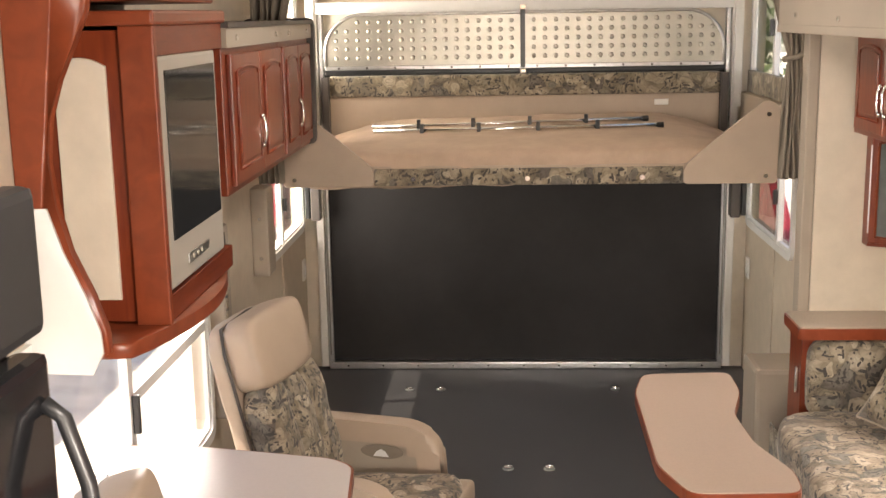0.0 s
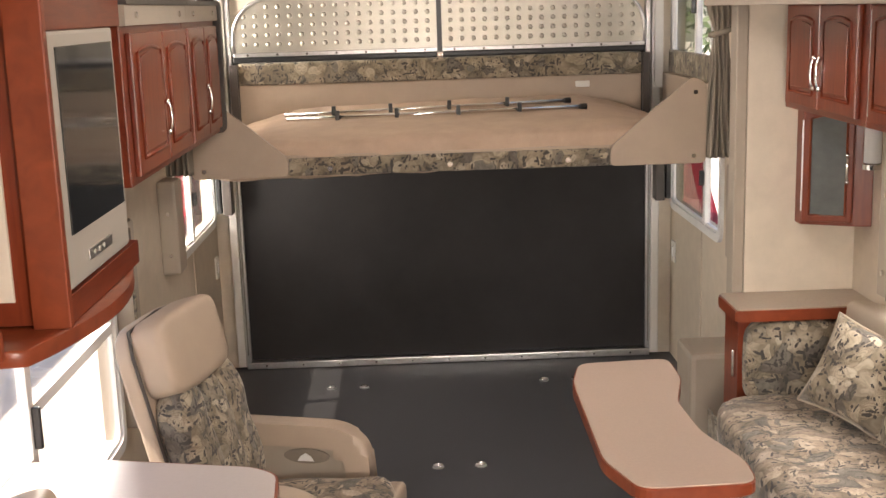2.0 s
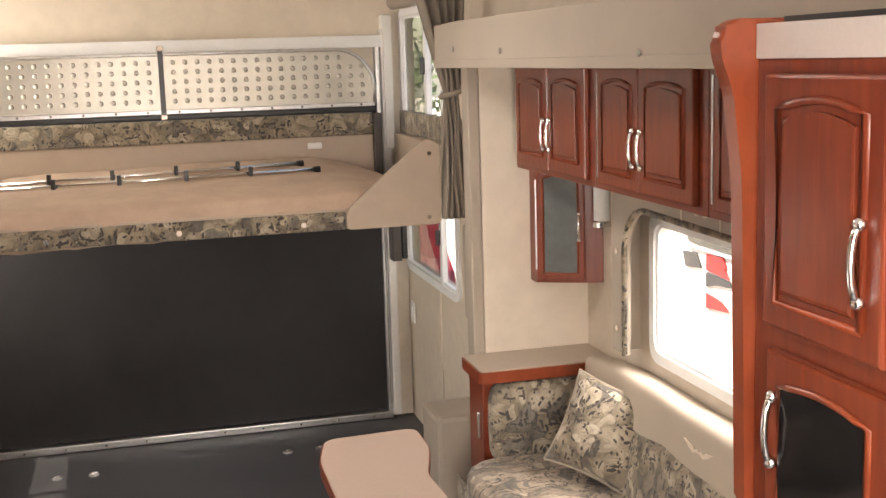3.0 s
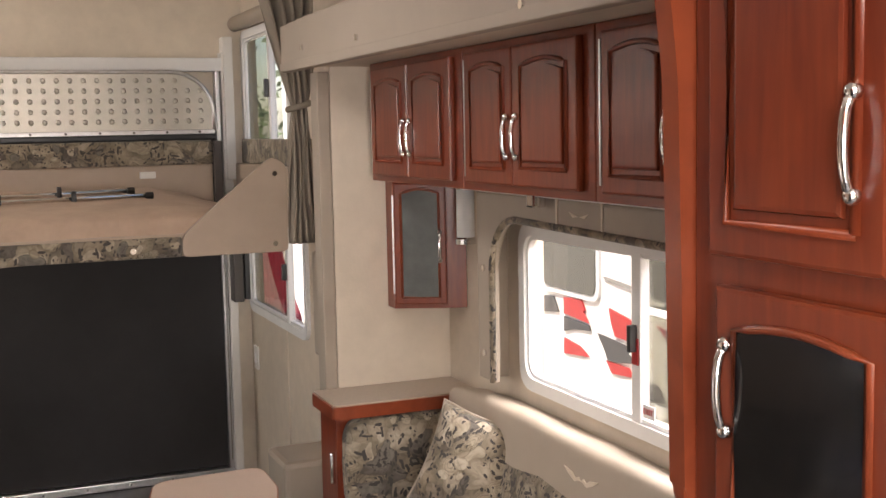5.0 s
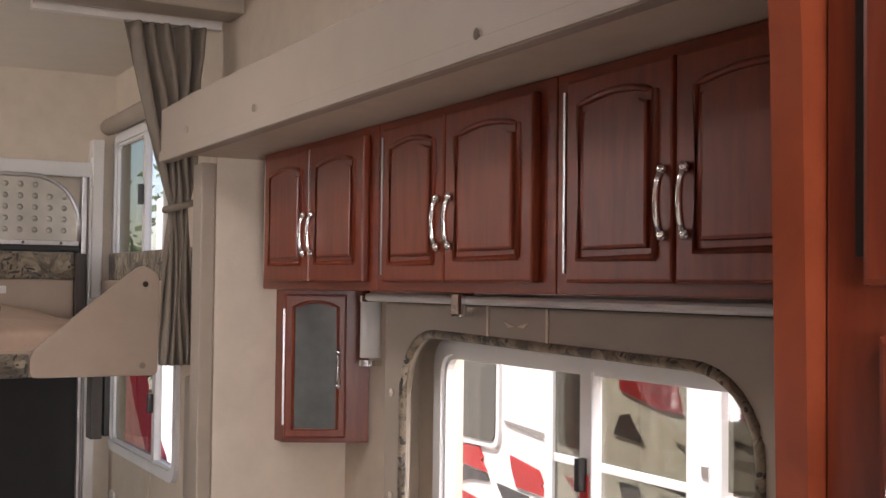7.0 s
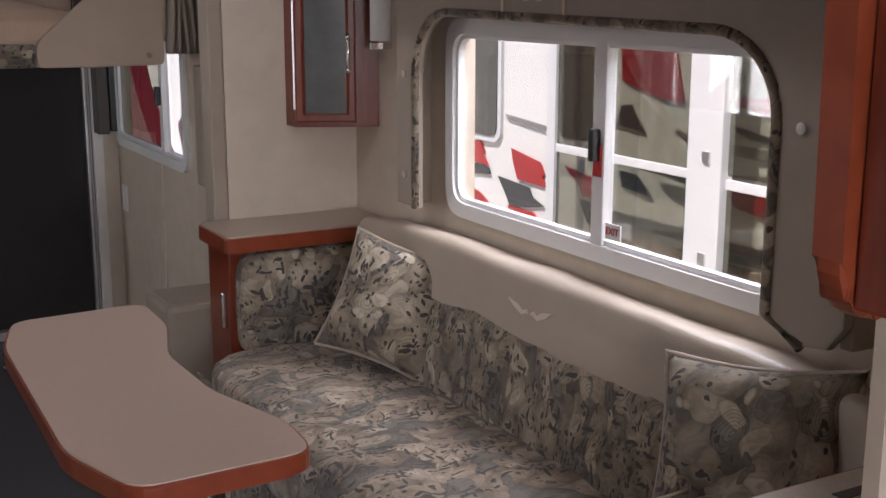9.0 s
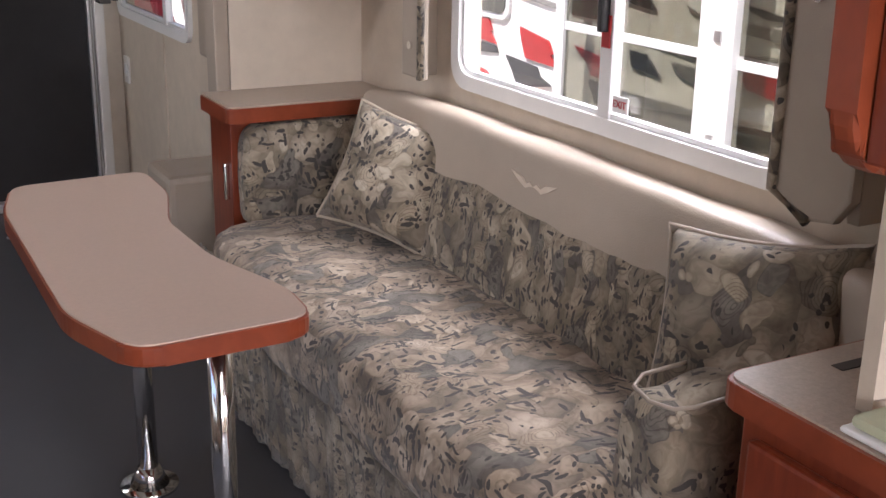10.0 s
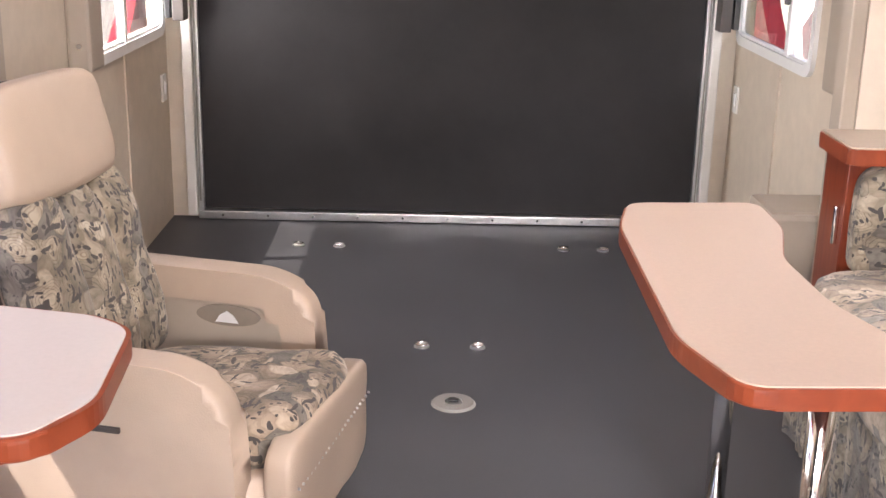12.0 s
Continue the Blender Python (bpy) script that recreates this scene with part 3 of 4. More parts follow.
window("window_4", -1, 5.55, 6.50, 0.81, 1.20, 5.95, "white-framed sliding window low in the garage wall", SUN_DIM_GLASS, SUN_DIM_GLASS)
window("window_5", -1, 5.75, 6.50, 1.56, 2.05, 6.06, "white-framed window beside the bunk", SUN_DIM_GLASS, SUN_DIM_GLASS)
w6 = window("window_6", -1, 2.45, 4.47, 0.42, 1.14, 3.62, "large white-framed sliding window beside the dinette", GLASS, GLASS)
part("glazing_bar", bx(-1.20, -1.16, 3.64, 4.45, 0.80, 0.835, bevel=0.003), WHITE, w6)
part("glazing_bar", bx(-1.20, -1.16, 2.47, 3.60, 0.66, 0.70, bevel=0.003), WHITE, w6)

# padded valance round the sofa window
val = thing("window_valance", (1.40, 3.65, 0.86), "taupe padded window surround with floral piping", "valance")
outer = [(2.868, 0.90), (2.90, 0.858), (2.95, 0.850), (3.03, 0.885), (3.03, 1.20)] + [(3.03 + 0.16 * (1 - math.cos(t)), 1.20 + 0.14 * math.sin(t)) for t in [i * math.pi / 16 for i in range(1, 9)]]
outer += [(4.10 + 0.155 * math.sin(t), 1.20 + 0.155 * math.cos(t)) for t in [i * math.pi / 16 for i in range(0, 9)]]
outer += [(4.255, 0.865), (4.36, 0.865), (4.36, 1.425), (2.868, 1.425)]
part("board", prism(bmesh.new(), outer, 1.350, 1.372, 'x', 0.006), TAUPE, val)
ins = outer[2:-3]
pip = tube(bmesh.new(), [(1.349, y, z) for y, z in ins], 0.010, 8)
part("piping", pip, FLORAL, val, "floral piping", True)
for y0, y1 in ((2.868, 2.893), (4.335, 4.36)):
    part("side", bx(1.372, 1.44, y0, y1, 0.86, 1.425, bevel=0.004), TAUPE, val)
part("top_board", bx(1.372, 1.44, 2.868, 4.36, 1.405, 1.425), TAUPE, val)
for y in (3.62, 3.85):
    part("stitching", bx(1.347, 1.350, y - 0.004, y + 0.004, 1.345, 1.425), CREAM, val, "row of pale stitches")
bm = bmesh.new()
for k in (-1, 1):
    prism(bm, [(3.735 + k * 0.005, 1.385), (3.735 + k * 0.05, 1.395), (3.735 + k * 0.03, 1.382)], 1.3475, 1.3498, 'x')
part("emblem", bm, CREAM, val, "small pale wing emblem")
for y, z in ((4.31, 1.20), (4.31, 0.945), (2.975, 1.195)):
    part("snap", cyl(bmesh.new(), (1.344, y, z), (1.351, y, z), 0.010, 10), CHROME, val)
rod = thing("curtain_rod", (1.30, 3.7, 1.44), "slim white rod with chrome bracket under the cabinets", "rod")
part("bar", cyl(bmesh.new(), (1.33, 2.75, 1.437), (1.33, 4.42, 1.437), 0.010, 10), WHITE, rod)
part("bracket", bx(1.305, 1.345, 3.90, 3.94, 1.40, 1.455, bevel=0.006), CHROME, rod)

# garage window side valances and track
for s in (-1, 1):
    v_ = thing("window_side_board", (s * 1.12, 5.4, 0.84), "narrow taupe padded board beside the garage window", "valance", "garage valances")
    a, b = sorted((s * 1.095, s * X))
    y = 5.13 if s > 0 else 5.30
    part("board", bx(a, b, y, y + 0.14, 0.80, 1.18, bevel=0.012), TAUPE, v_)
    for z in (0.88, 1.05):
        part("snap", cyl(bmesh.new(), (s * 1.13, y - 0.008, z), (s * 1.13, y + 0.001, z), 0.008, 8), CHROME, v_)
    a, b = sorted((s * 1.09, s * X))
    vt = thing("window_top_roll", (s * 1.13, 6.1, 2.08), "rolled taupe shade above the bunk window", "shade", "bunk shades")
    part("roll", cyl(bmesh.new(), (s * 1.135, 5.55, 2.11), (s * 1.135, 6.57, 2.11), 0.034, 16), TAUPE, vt, smooth=True)


def switch(s):
    w_ = thing("light_switch", (s * 1.165, 6.53 if s > 0 else 6.45, 0.56), "white plastic switch plate on beige wall", "switch", "switches")
    a, b = sorted((s * 1.160, s * 1.170))
    y = 6.50
    part("plate", bx(a, b, y - 0.035, y + 0.035, 0.51, 0.62, bevel=0.004), WHITEPL, w_)
    a, b = sorted((s * 1.155, s * 1.161))
    part("rocker", bx(a, b, y - 0.012, y + 0.012, 0.54, 0.59, bevel=0.002), WHITE, w_)


switch(1)
switch(-1)


# ---- curtains ----
def curtain(s):
    c = thing("curtain", (s * 1.04, 5.2, 1.22), "taupe cloth curtain gathered by a tie-back", "curtain", "bunk curtains")
    bm = bmesh.new()
    rows = []
    for j in range(49):
        t = j / 48
        z = 2.25 - t * 1.03
        tie = math.exp(-((z - 1.70) / 0.085) ** 2)
        below = min(max((1.70 - z) / 0.45, 0), 1)
        above = min(max((z - 1.70) / 0.55, 0), 1)
        mid = 1.038 - 0.052 * above ** 1.5 + 0.002 * below
        half = 0.030 + 0.092 * above ** 0.8 + 0.024 * below
        row = []
        for i in range(73):
            u = i / 72
            fold = math.sin(u * 2 * math.pi * 5 + 0.9 * math.sin(t * 6) + 0.6 * math.sin(t * 15 + u * 4)) * (0.024 - 0.010 * tie) + 0.008 * math.sin(u * 23 + t * 9) + 0.006 * noise.noise(Vector((u * 6, t * 22, s)))
            row.append(bm.verts.new((s * (mid + (u - 0.5) * 2 * half + 0.004 * math.sin(t * 14 + u * 9)), 5.17 + fold, z)))
        rows.append(row)
    for a, b in zip(rows, rows[1:]):
        for i in range(72):
            bm.faces.new((a[i], a[i + 1], b[i + 1], b[i]))
    cl = part("cloth", bm, CURTAIN, c, smooth=True)
    so = cl.modifiers.new("thick", 'SOLIDIFY')
    so.thickness = 0.003
    bm = bmesh.new()
    tube(bm, [(s * (1.040 + 0.040 * math.cos(a)), 5.17 + 0.034 * math.sin(a), 1.70 + 0.012 * math.cos(a)) for a in [k * math.pi / 12 for k in range(25)]], 0.011, 8)
    part("tie_back", bm, CURTAIN, c, smooth=True)
    part("track", bx(*sorted((s * 0.60, s * 1.16)), 5.155, 5.185, 2.25, 2.275), WHITEPL, c)


curtain(1)
curtain(-1)


# ---- cabinets ----
def handle(parent, p, axis_out, length=0.092, r=0.0052):
    """A chrome bow handle standing off a door; p: its middle on the door; axis_out: the way it stands off."""
    p, o = Vector(p), Vector(axis_out)
    pts = []
    for i in range(13):
        t = i / 12
        bow = math.sin(math.pi * min(max((t - 0.0), 0), 1)) ** 0.35 * 0.015
        pts.append(p + Vector((0, 0, (t - 0.5) * length)) + o * (0.002 + bow))
    bm = tube(bmesh.new(), pts, r, 8)
    for t in (-0.5, 0.5):
        r_ = bmesh.ops.create_uvsphere(bm, u_segments=10, v_segments=6, radius=r * 1.75)
        bmesh.ops.translate(bm, verts=r_["verts"], vec=p + Vector((0, 0, t * length)) + o * 0.006)
    return part("handle", bm, CHROME, parent, "chrome handle", True)


def arch_pts(a0, a1, z0, z1, rise, n=8):
    top = [(a1 + (a0 - a1) * i / n, z1 - rise + rise * math.sin(math.pi * i / n)) for i in range(n + 1)]
    return [(a0, z0), (a1, z0)] + top


def panel_door(parent, face, out, a0, a1, z0, z1, axis='x', glass=None, arched=True, material=None, handle_at=None):
    """A raised-panel cabinet door; face: the plane it lies on, out: -1 or 1 along the axis."""
    mt = material or CHERRY
    lo, hi = sorted((face, face + out * 0.018))
    d = part("door", prism(bmesh.new(), [(a0, z0), (a1, z0), (a1, z1), (a0, z1)], lo, hi, axis, 0.005), mt, parent)
    w, h = a1 - a0, z1 - z0
    m_ = min(0.046, w * 0.14)
    rise = min(0.014, h * 0.04) if arched else 0.0
    ip = arch_pts(a0 + m_, a1 - m_, z0 + m_, z1 - m_ * 0.85, rise)
    if glass:
        lo, hi = sorted((face + out * 0.0185, face + out * 0.021))
        part("glass", prism(bmesh.new(), ip, lo, hi, axis), glass, d, "dark glass pane")
        rim = [(face + out * 0.02, *p) if axis == 'x' else (p[0], face + out * 0.02, p[1]) for p in ip + ip[:1]]
        part("bead", tube(bmesh.new(), rim, 0.005, 6), EDGE, d, smooth=True)
    else:
        rim = [(face + out * 0.0185, *p) if axis == 'x' else (p[0], face + out * 0.0185, p[1]) for p in ip + ip[:1]]
        part("moulding", tube(bmesh.new(), rim, 0.006, 6), mt, d, smooth=True)
        ip2 = arch_pts(a0 + m_ + 0.014, a1 - m_ - 0.014, z0 + m_ + 0.014, z1 - m_ * 0.85 - 0.014, rise)
        lo, hi = sorted((face + out * 0.016, face + out * 0.024))
        part("raised_panel", prism(bmesh.new(), ip2, lo, hi, axis, 0.006), mt, d)
    if handle_at:
        a, z = handle_at
        p = (face + out * 0.018, a, z) if axis == 'x' else (a, face + out * 0.018, z)
        o = (out, 0, 0) if axis == 'x' else (0, out, 0)
        handle(d, p, o)
    return d


for y0, y1, mid in ((3.945, 4.66, 4.298), (3.27, 3.942, 3.621), (2.60, 3.267, 2.955)):
    c = thing("wall_cabinet", (1.28, (y0 + y1) / 2, 1.46), "cherry-stained wall cabinet with two raised-panel doors above the sofa window", "cabinet", "sofa wall cabinets")
    part("body", bx(1.13, 1.438, y0, y1, 1.455, 1.815, bevel=0.003), CHERRY_H, c)
    ya, yb = y0 + 0.045, y1 - 0.05
    panel_door(c, 1.13, -1, ya, mid - 0.003, 1.475, 1.795, handle_at=(mid - 0.031, 1.588))
    panel_door(c, 1.13, -1, mid + 0.003, yb, 1.475, 1.795, handle_at=(mid + 0.018, 1.588))
    part("hinge_strip", bx(1.118, 1.130, yb + 0.012, yb + 0.018, 1.49, 1.78), ALU, c)

# glass-door corner cabinet on the end wall
gc = thing("corner_cabinet", (0, 0, 0), "small cherry corner cabinet with an etched glass door", "cabinet")
GM = pose(1.220, 4.735, 0, 0, 0, -25)
gp = [GM.inverted() @ Vector((x, y, 0)) for x, y in ((1.220, 4.797), (1.220, 4.735), (1.380, 4.660), (1.437, 4.640), (1.437, 4.797))]
part("body", prism(bmesh.new(), [(p.x, p.y) for p in gp], 1.030, 1.452, 'z', 0.003), CHERRY, gc)
panel_door(gc, 0, -1, 0.004, 0.173, 1.045, 1.44, axis='y', glass=GREENISH, handle_at=(0.152, 1.235))
part("hinge_strip", bx(-0.002, 0.003, -0.008, 0.0, 1.08, 1.40), ALU, gc)
gc.matrix_basis = GM

# tube lamp by the window
lamp = thing("wall_lamp", (1.36, 4.46, 1.25), "frosted glass tube lamp with chrome rings", "lamp")
part("shade", cyl(bmesh.new(), (1.375, 4.50, 1.275), (1.375, 4.50, 1.425), 0.028, 20), FROST, lamp, "frosted glass tube", True)
for z in (1.262, 1.432):
    part("ring", cyl(bmesh.new(), (1.375, 4.50, z - 0.008), (1.375, 4.50, z + 0.008), 0.032, 20), CHROME, lamp)
part("arm", bx(1.375, 1.44, 4.495, 4.505, 1.427, 1.437), CHROME, lamp)

# ---- tall wall cabinet nearest the kitchen ----
PX = 0.69
pc = thing("pantry_cabinet", (1.05, 1.7, 1.15), "cherry wall cabinet with raised-panel and black glass doors", "cabinet")
part("body", bx(PX, 1.468, 1.05, 2.285, 1.160, 1.822, bevel=0.003), CHERRY, pc)
part("top_rail", bx(PX - 0.004, PX + 0.05, 1.05, 2.285, 1.822, 1.868), LAMINATE_L, pc, "pale laminate cap")
# Solid black sheet painting the shade of the gap above the cap
part("gap_shade", bx(PX + 0.01, 1.4, 1.05, 2.24, 1.869, 1.876), BLACK, pc)
prof = [(0.76, 1.145), (0.702, 1.148), (0.678, 1.180), (0.668, 1.66), (0.654, 1.78), (0.636, 1.825), (0.634, 1.856), (0.652, 1.876), (0.76, 1.876)]
part("end_board", prism(bmesh.new(), rounded(prof, 0.03, 3), 2.287, 2.318, 'y', 0.009, 3), EDGE, pc, "shaped cherry end board")
part("end_side", bx(0.76, 1.44, 2.287, 2.310, 1.145, 1.868), CHERRY, pc)
panel_door(pc, PX, -1, 1.978, 2.238, 1.470, 1.803, handle_at=(2.014, 1.588))
panel_door(pc, PX, -1, 1.655, 1.928, 1.470, 1.803)
panel_door(pc, PX, -1, 1.955, 2.225, 1.168, 1.438, glass=DARKGLASS, handle_at=(2.198, 1.333))
# Black strips paint the shade in the gaps beside the doors
part("groove_shade", bx(PX - 0.002, PX + 0.002, 2.246, 2.257, 1.490, 1.795), BLACK, pc)
part("groove_shade", bx(PX - 0.002, PX + 0.002, 1.944, 1.960, 1.480, 1.795), BLACK, pc)
part("appliance_door", bx(PX - 0.022, PX, 1.45, 1.925, 1.175, 1.425, bevel=0.008), TVGREY, pc, "grey appliance front")
part("appliance_glass", bx(PX - 0.026, PX - 0.0215, 1.54, 1.86, 1.20, 1.40), DARKGLASS, pc)

# ---- counter beside the sofa ----
ct = thing("end_counter", (1.25, 2.4, 0), "cherry end cabinet with a speckled laminate top", "cabinet")
part("body", bx(1.03, 1.46, 1.9, 2.72, 0.0, 0.70, bevel=0.004), CHERRY, ct)
part("top", prism(bmesh.new(), rounded([(1.008, 1.9), (1.435, 1.9), (1.435, 2.752), (1.008, 2.752)], 0.035), 0.70, 0.738, 'z', 0.004), EDGE, ct)
part("laminate", prism(bmesh.new(), rounded([(1.015, 1.9), (1.435, 1.9), (1.435, 2.745), (1.015, 2.745)], 0.03), 0.738, 0.741, 'z'), COUNTER, ct)
panel_door(ct, 1.03, -1, 2.34, 2.69, 0.06, 0.46)
part("drawer", bx(1.010, 1.03, 2.34, 2.69, 0.50, 0.67, bevel=0.006), CHERRY, ct)
for y in (2.68, 2.61):
    part("vent_slot", bx(1.16, 1.27, y, y + 0.020, 0.7412, 0.7425), DARKTRIM, ct)
single("kitchen_partition", bx(1.085, 1.44, 2.565, 2.590, 0.742, 1.145), WALL, kind="structure")
sp = thing("sponge", (1.065, 2.51, 0.742), "pale green sponge on a small white tray", "sponge")
part("tray", bx(1.02, 1.11, 2.47, 2.555, 0.742, 0.750, bevel=0.004), WHITE, sp)
part("pad", bx(1.028, 1.102, 2.478, 2.548, 0.750, 0.766, bevel=0.008), PADGREEN, sp)

# ---- sofa ----
sofa = thing("sofa", (1.1, 3.7, 0), "floral print sofa bed with a taupe vinyl back", "sofa")
bm = bmesh.new()
rows = []
N = 90
for j in range(9):
    z = 0.40 * (1 - j / 8) + 0.012
    row = []
    for i in range(N + 1):
        y = 2.98 + (4.58 - 2.98) * i / N
        w_ = 0.006 * math.sin(i * 0.9) * (j / 8) + 0.004 * math.sin(i * 2.3 + 1)
        row.append(bm.verts.new((0.872 - 0.012 * (1 - j / 8) + w_, y, z)))
    rows.append(row)
for a, b in zip(rows, rows[1:]):
    for i in range(N):
        bm.faces.new((a[i], a[i + 1], b[i + 1], b[i]))
sk = part("skirt", bm, FLORAL, sofa, smooth=True)
so = sk.modifiers.new("thick", 'SOLIDIFY')
so.thickness = 0.006
part("base", bx(0.90, 1.40, 2.98, 4.58, 0.03, 0.36), TAUPE, sofa)
bm = bmesh.new()
cushion(bm, 0.53, 1.62, 0.19, None, 6.0, 0.008, 26, 4.2)
for v in bm.verts:
    v.co += Vector((1.105, 3.775, 0.385))
part("seat_cushion", bm, FLORAL_LIT, sofa, "floral seat cushion", True)
M = Matrix.Translation((1.345, 3.70, 0.56)) @ Matrix.Rotation(radians(10), 4, 'Y')
part("back_lower", pad(0.15, 1.62, 0.26, M, 6.0, 0.006, 20, 7.7), FLORAL, sofa, "floral lower back", True)
M = Matrix.Translation((1.372, 3.66, 0.715)) @ Matrix.Rotation(radians(9), 4, 'Y')
part("back_upper", pad(0.135, 1.86, 0.20, M, 5.0, 0.003, 20, 2.7), SOFAVINYL, sofa, "taupe vinyl upper back", True)
bm = bmesh.new()
for k in (-1, 1):
    prism(bm, [(3.66, 0.738), (3.66 + k * 0.012, 0.746), (3.66 + k * 0.028, 0.740), (3.66 + k * 0.044, 0.750), (3.66 + k * 0.085, 0.757), (3.66 + k * 0.058, 0.741), (3.66 + k * 0.030, 0.730), (3.66 + k * 0.012, 0.737)], 1.305, 1.309, 'x')
part("emblem", bm, CREAM, sofa, "pale embroidered wing emblem")
bm = pad(0.36, 0.14, 0.30, Matrix.Translation((1.215, 2.925, 0.485)), 4.0, 0.004, 14, 5.5)
part("armrest", bm, FLORAL, sofa, "rounded floral armrest", True)
part("arm_front", pad(0.10, 0.145, 0.62, Matrix.Translation((1.075, 2.925, 0.31)), 5.0, 0.003, 12, 1.5), FLORAL, sofa, smooth=True)
pts = [(1.08, 2.865, 0.626), (1.052, 2.88, 0.622), (1.042, 2.925, 0.618), (1.052, 2.975, 0.620), (1.08, 2.990, 0.628), (1.36, 2.990, 0.640)]
part("arm_piping", tube(bmesh.new(), [(1.36, 2.862, 0.638)] + pts, 0.0035, 6), SOFAVINYL, sofa, "pale piping", True)

# end cabinet with padded panel and shelf
ec = thing("end_cabinet", (1.2, 4.7, 0), "cherry end cabinet with a laminate ledge and padded floral panel", "cabinet")
part("body", bx(0.975, 1.44, 4.625, 4.798, 0.0, 0.728, bevel=0.003), CHERRY, ec)
part("ledge_edge", prism(bmesh.new(), rounded([(0.945, 4.552), (1.438, 4.552), (1.438, 4.798), (0.945, 4.798)], 0.02), 0.728, 0.768, 'z', 0.005), EDGE, ec)
part("ledge_top", prism(bmesh.new(), rounded([(0.952, 4.559), (1.438, 4.559), (1.438, 4.798), (0.952, 4.798)], 0.016), 0.768, 0.772, 'z'), COUNTER, ec)
part("padded_panel", pad(0.45, 0.09, 0.29, Matrix.Translation((1.215, 4.60, 0.575)), 6.0, 0.004, 14, 8.8), FLORAL, ec, "floral padded panel", True)
part("latch", bx(0.962, 0.976, 4.65, 4.662, 0.50, 0.60, bevel=0.003), CHROME, ec)


def pillow(base, rot, seed, S=0.185):
    p = thing("throw_pillow", base, "square floral throw pillow with pale piping", "pillow", "sofa pillows")
    m = Matrix.Translation(base) @ rot
    bm = bmesh.new()
    n = 18
    top, bot = [], []
    for j in range(n + 1):
        ra, rb = [], []
        for i in range(n + 1):
            u, v = i / n * 2 - 1, j / n * 2 - 1
            pinch = 1 - 0.10 * (1 - abs(u) ** 2) * abs(v) ** 3
            pinch2 = 1 - 0.10 * (1 - abs(v) ** 2) * abs(u) ** 3
            h = 0.062 * ((1 - u ** 4) * (1 - v ** 4)) ** 0.6 + 0.004 * noise.noise(Vector((u * 3, v * 3, seed)))
            ra.append(bm.verts.new(m @ Vector((u * S * pinch2, v * S * pinch, h))))
            rb.append(bm.verts.new(m @ Vector((u * S * pinch2, v * S * pinch, -h))))
        top.append(ra)
        bot.append(rb)
    for g in (top, bot):
        for j in range(n):
            for i in range(n):
                bm.faces.new((g[j][i], g[j][i + 1], g[j + 1][i + 1], g[j + 1][i]))
    bmesh.ops.remove_doubles(bm, verts=bm.verts, dist=0.0015)
    part("cover", bm, FLORAL, p, smooth=True)
    ring = [(-1, -1), (0, -1), (1, -1), (1, 0), (1, 1), (0, 1), (-1, 1), (-1, 0), (-1, -1)]
    pts = []
    for (a, b), (c, d) in zip(ring, ring[1:]):
        for k in range(6):
            u, v = a + (c - a) * k / 6, b + (d - b) * k / 6
            pts.append(m @ Vector((u * S * (1 - 0.10 * (1 - v * v) * abs(u) ** 3), v * S * (1 - 0.10 * (1 - u * u) * abs(v) ** 3), 0)))
    pts.append(pts[0])
    part("piping", tube(bmesh.new(), pts, 0.005, 6), SOFAVINYL, p, "pale piping", True)


pillow((1.245, 4.185, 0.640), Euler((radians(68), 0, radians(-45))).to_matrix().to_4x4() @ Matrix.Rotation(radians(-15), 4, 'Z'), 1.0, 0.156)
pillow((1.265, 2.958, 0.668), Euler((radians(68), 0, radians(-66))).to_matrix().to_4x4() @ Matrix.Rotation(radians(5), 4, 'Z'), 5.0, 0.166)


# ---- tables ----
def pedestal(parent, x, y, z):
    part("leg", cyl(bmesh.new(), (x, y, 0.03), (x, y, z), 0.022, 20), CHROME, parent, "chrome leg", True)
    bm = cyl(bmesh.new(), (x, y, 0.001), (x, y, 0.010), 0.066, 28)
    cyl(bm, (x, y, 0.010), (x, y, 0.055), 0.045, 24, 0.025)
    part("floor_flange", bm, CHROME, parent, "round chrome flange", True)
    part("top_flange", cyl(bmesh.new(), (x, y, z - 0.012), (x, y, z), 0.06, 24), ALU, parent)


TOP = [(0.303, 3.995), (0.347, 4.180), (0.634, 4.200), (0.632, 4.002), (0.574, 3.798), (0.583, 3.56), (0.643, 3.355), (0.634, 3.220), (0.355, 3.208), (0.296, 3.392)]
tb = thing("sofa_table", (0.48, 3.7, 0), "shaped laminate table with a cherry edge on two chrome legs", "table")
part("tabletop_edge", prism(bmesh.new(), rounded(TOP, 0.045), 0.688, 0.720, 'z', 0.007, 3), EDGE, tb, "rounded cherry edge")
cx, cy = 0.48, 3.70
part("tabletop", prism(bmesh.new(), rounded([(cx + (x - cx) * 0.975, cy + (y - cy) * 0.99) for x, y in TOP], 0.042), 0.7195, 0.7225, 'z'), LAMINATE, tb, "pinkish tan laminate")
pedestal(tb, 0.575, 4.10, 0.688)
pedestal(tb, 0.565, 3.49, 0.688)

LT = [(-1.165, 3.02), (-0.53, 3.02), (-0.475, 3.13), (-0.495, 3.385), (-0.56, 3.44), (-0.83, 3.50), (-0.97, 3.53), (-1.165, 3.53)]
lt = thing("dinette_table", (-0.85, 3.25, 0), "pale laminate dinette table with a cherry edge on a chrome leg", "table")
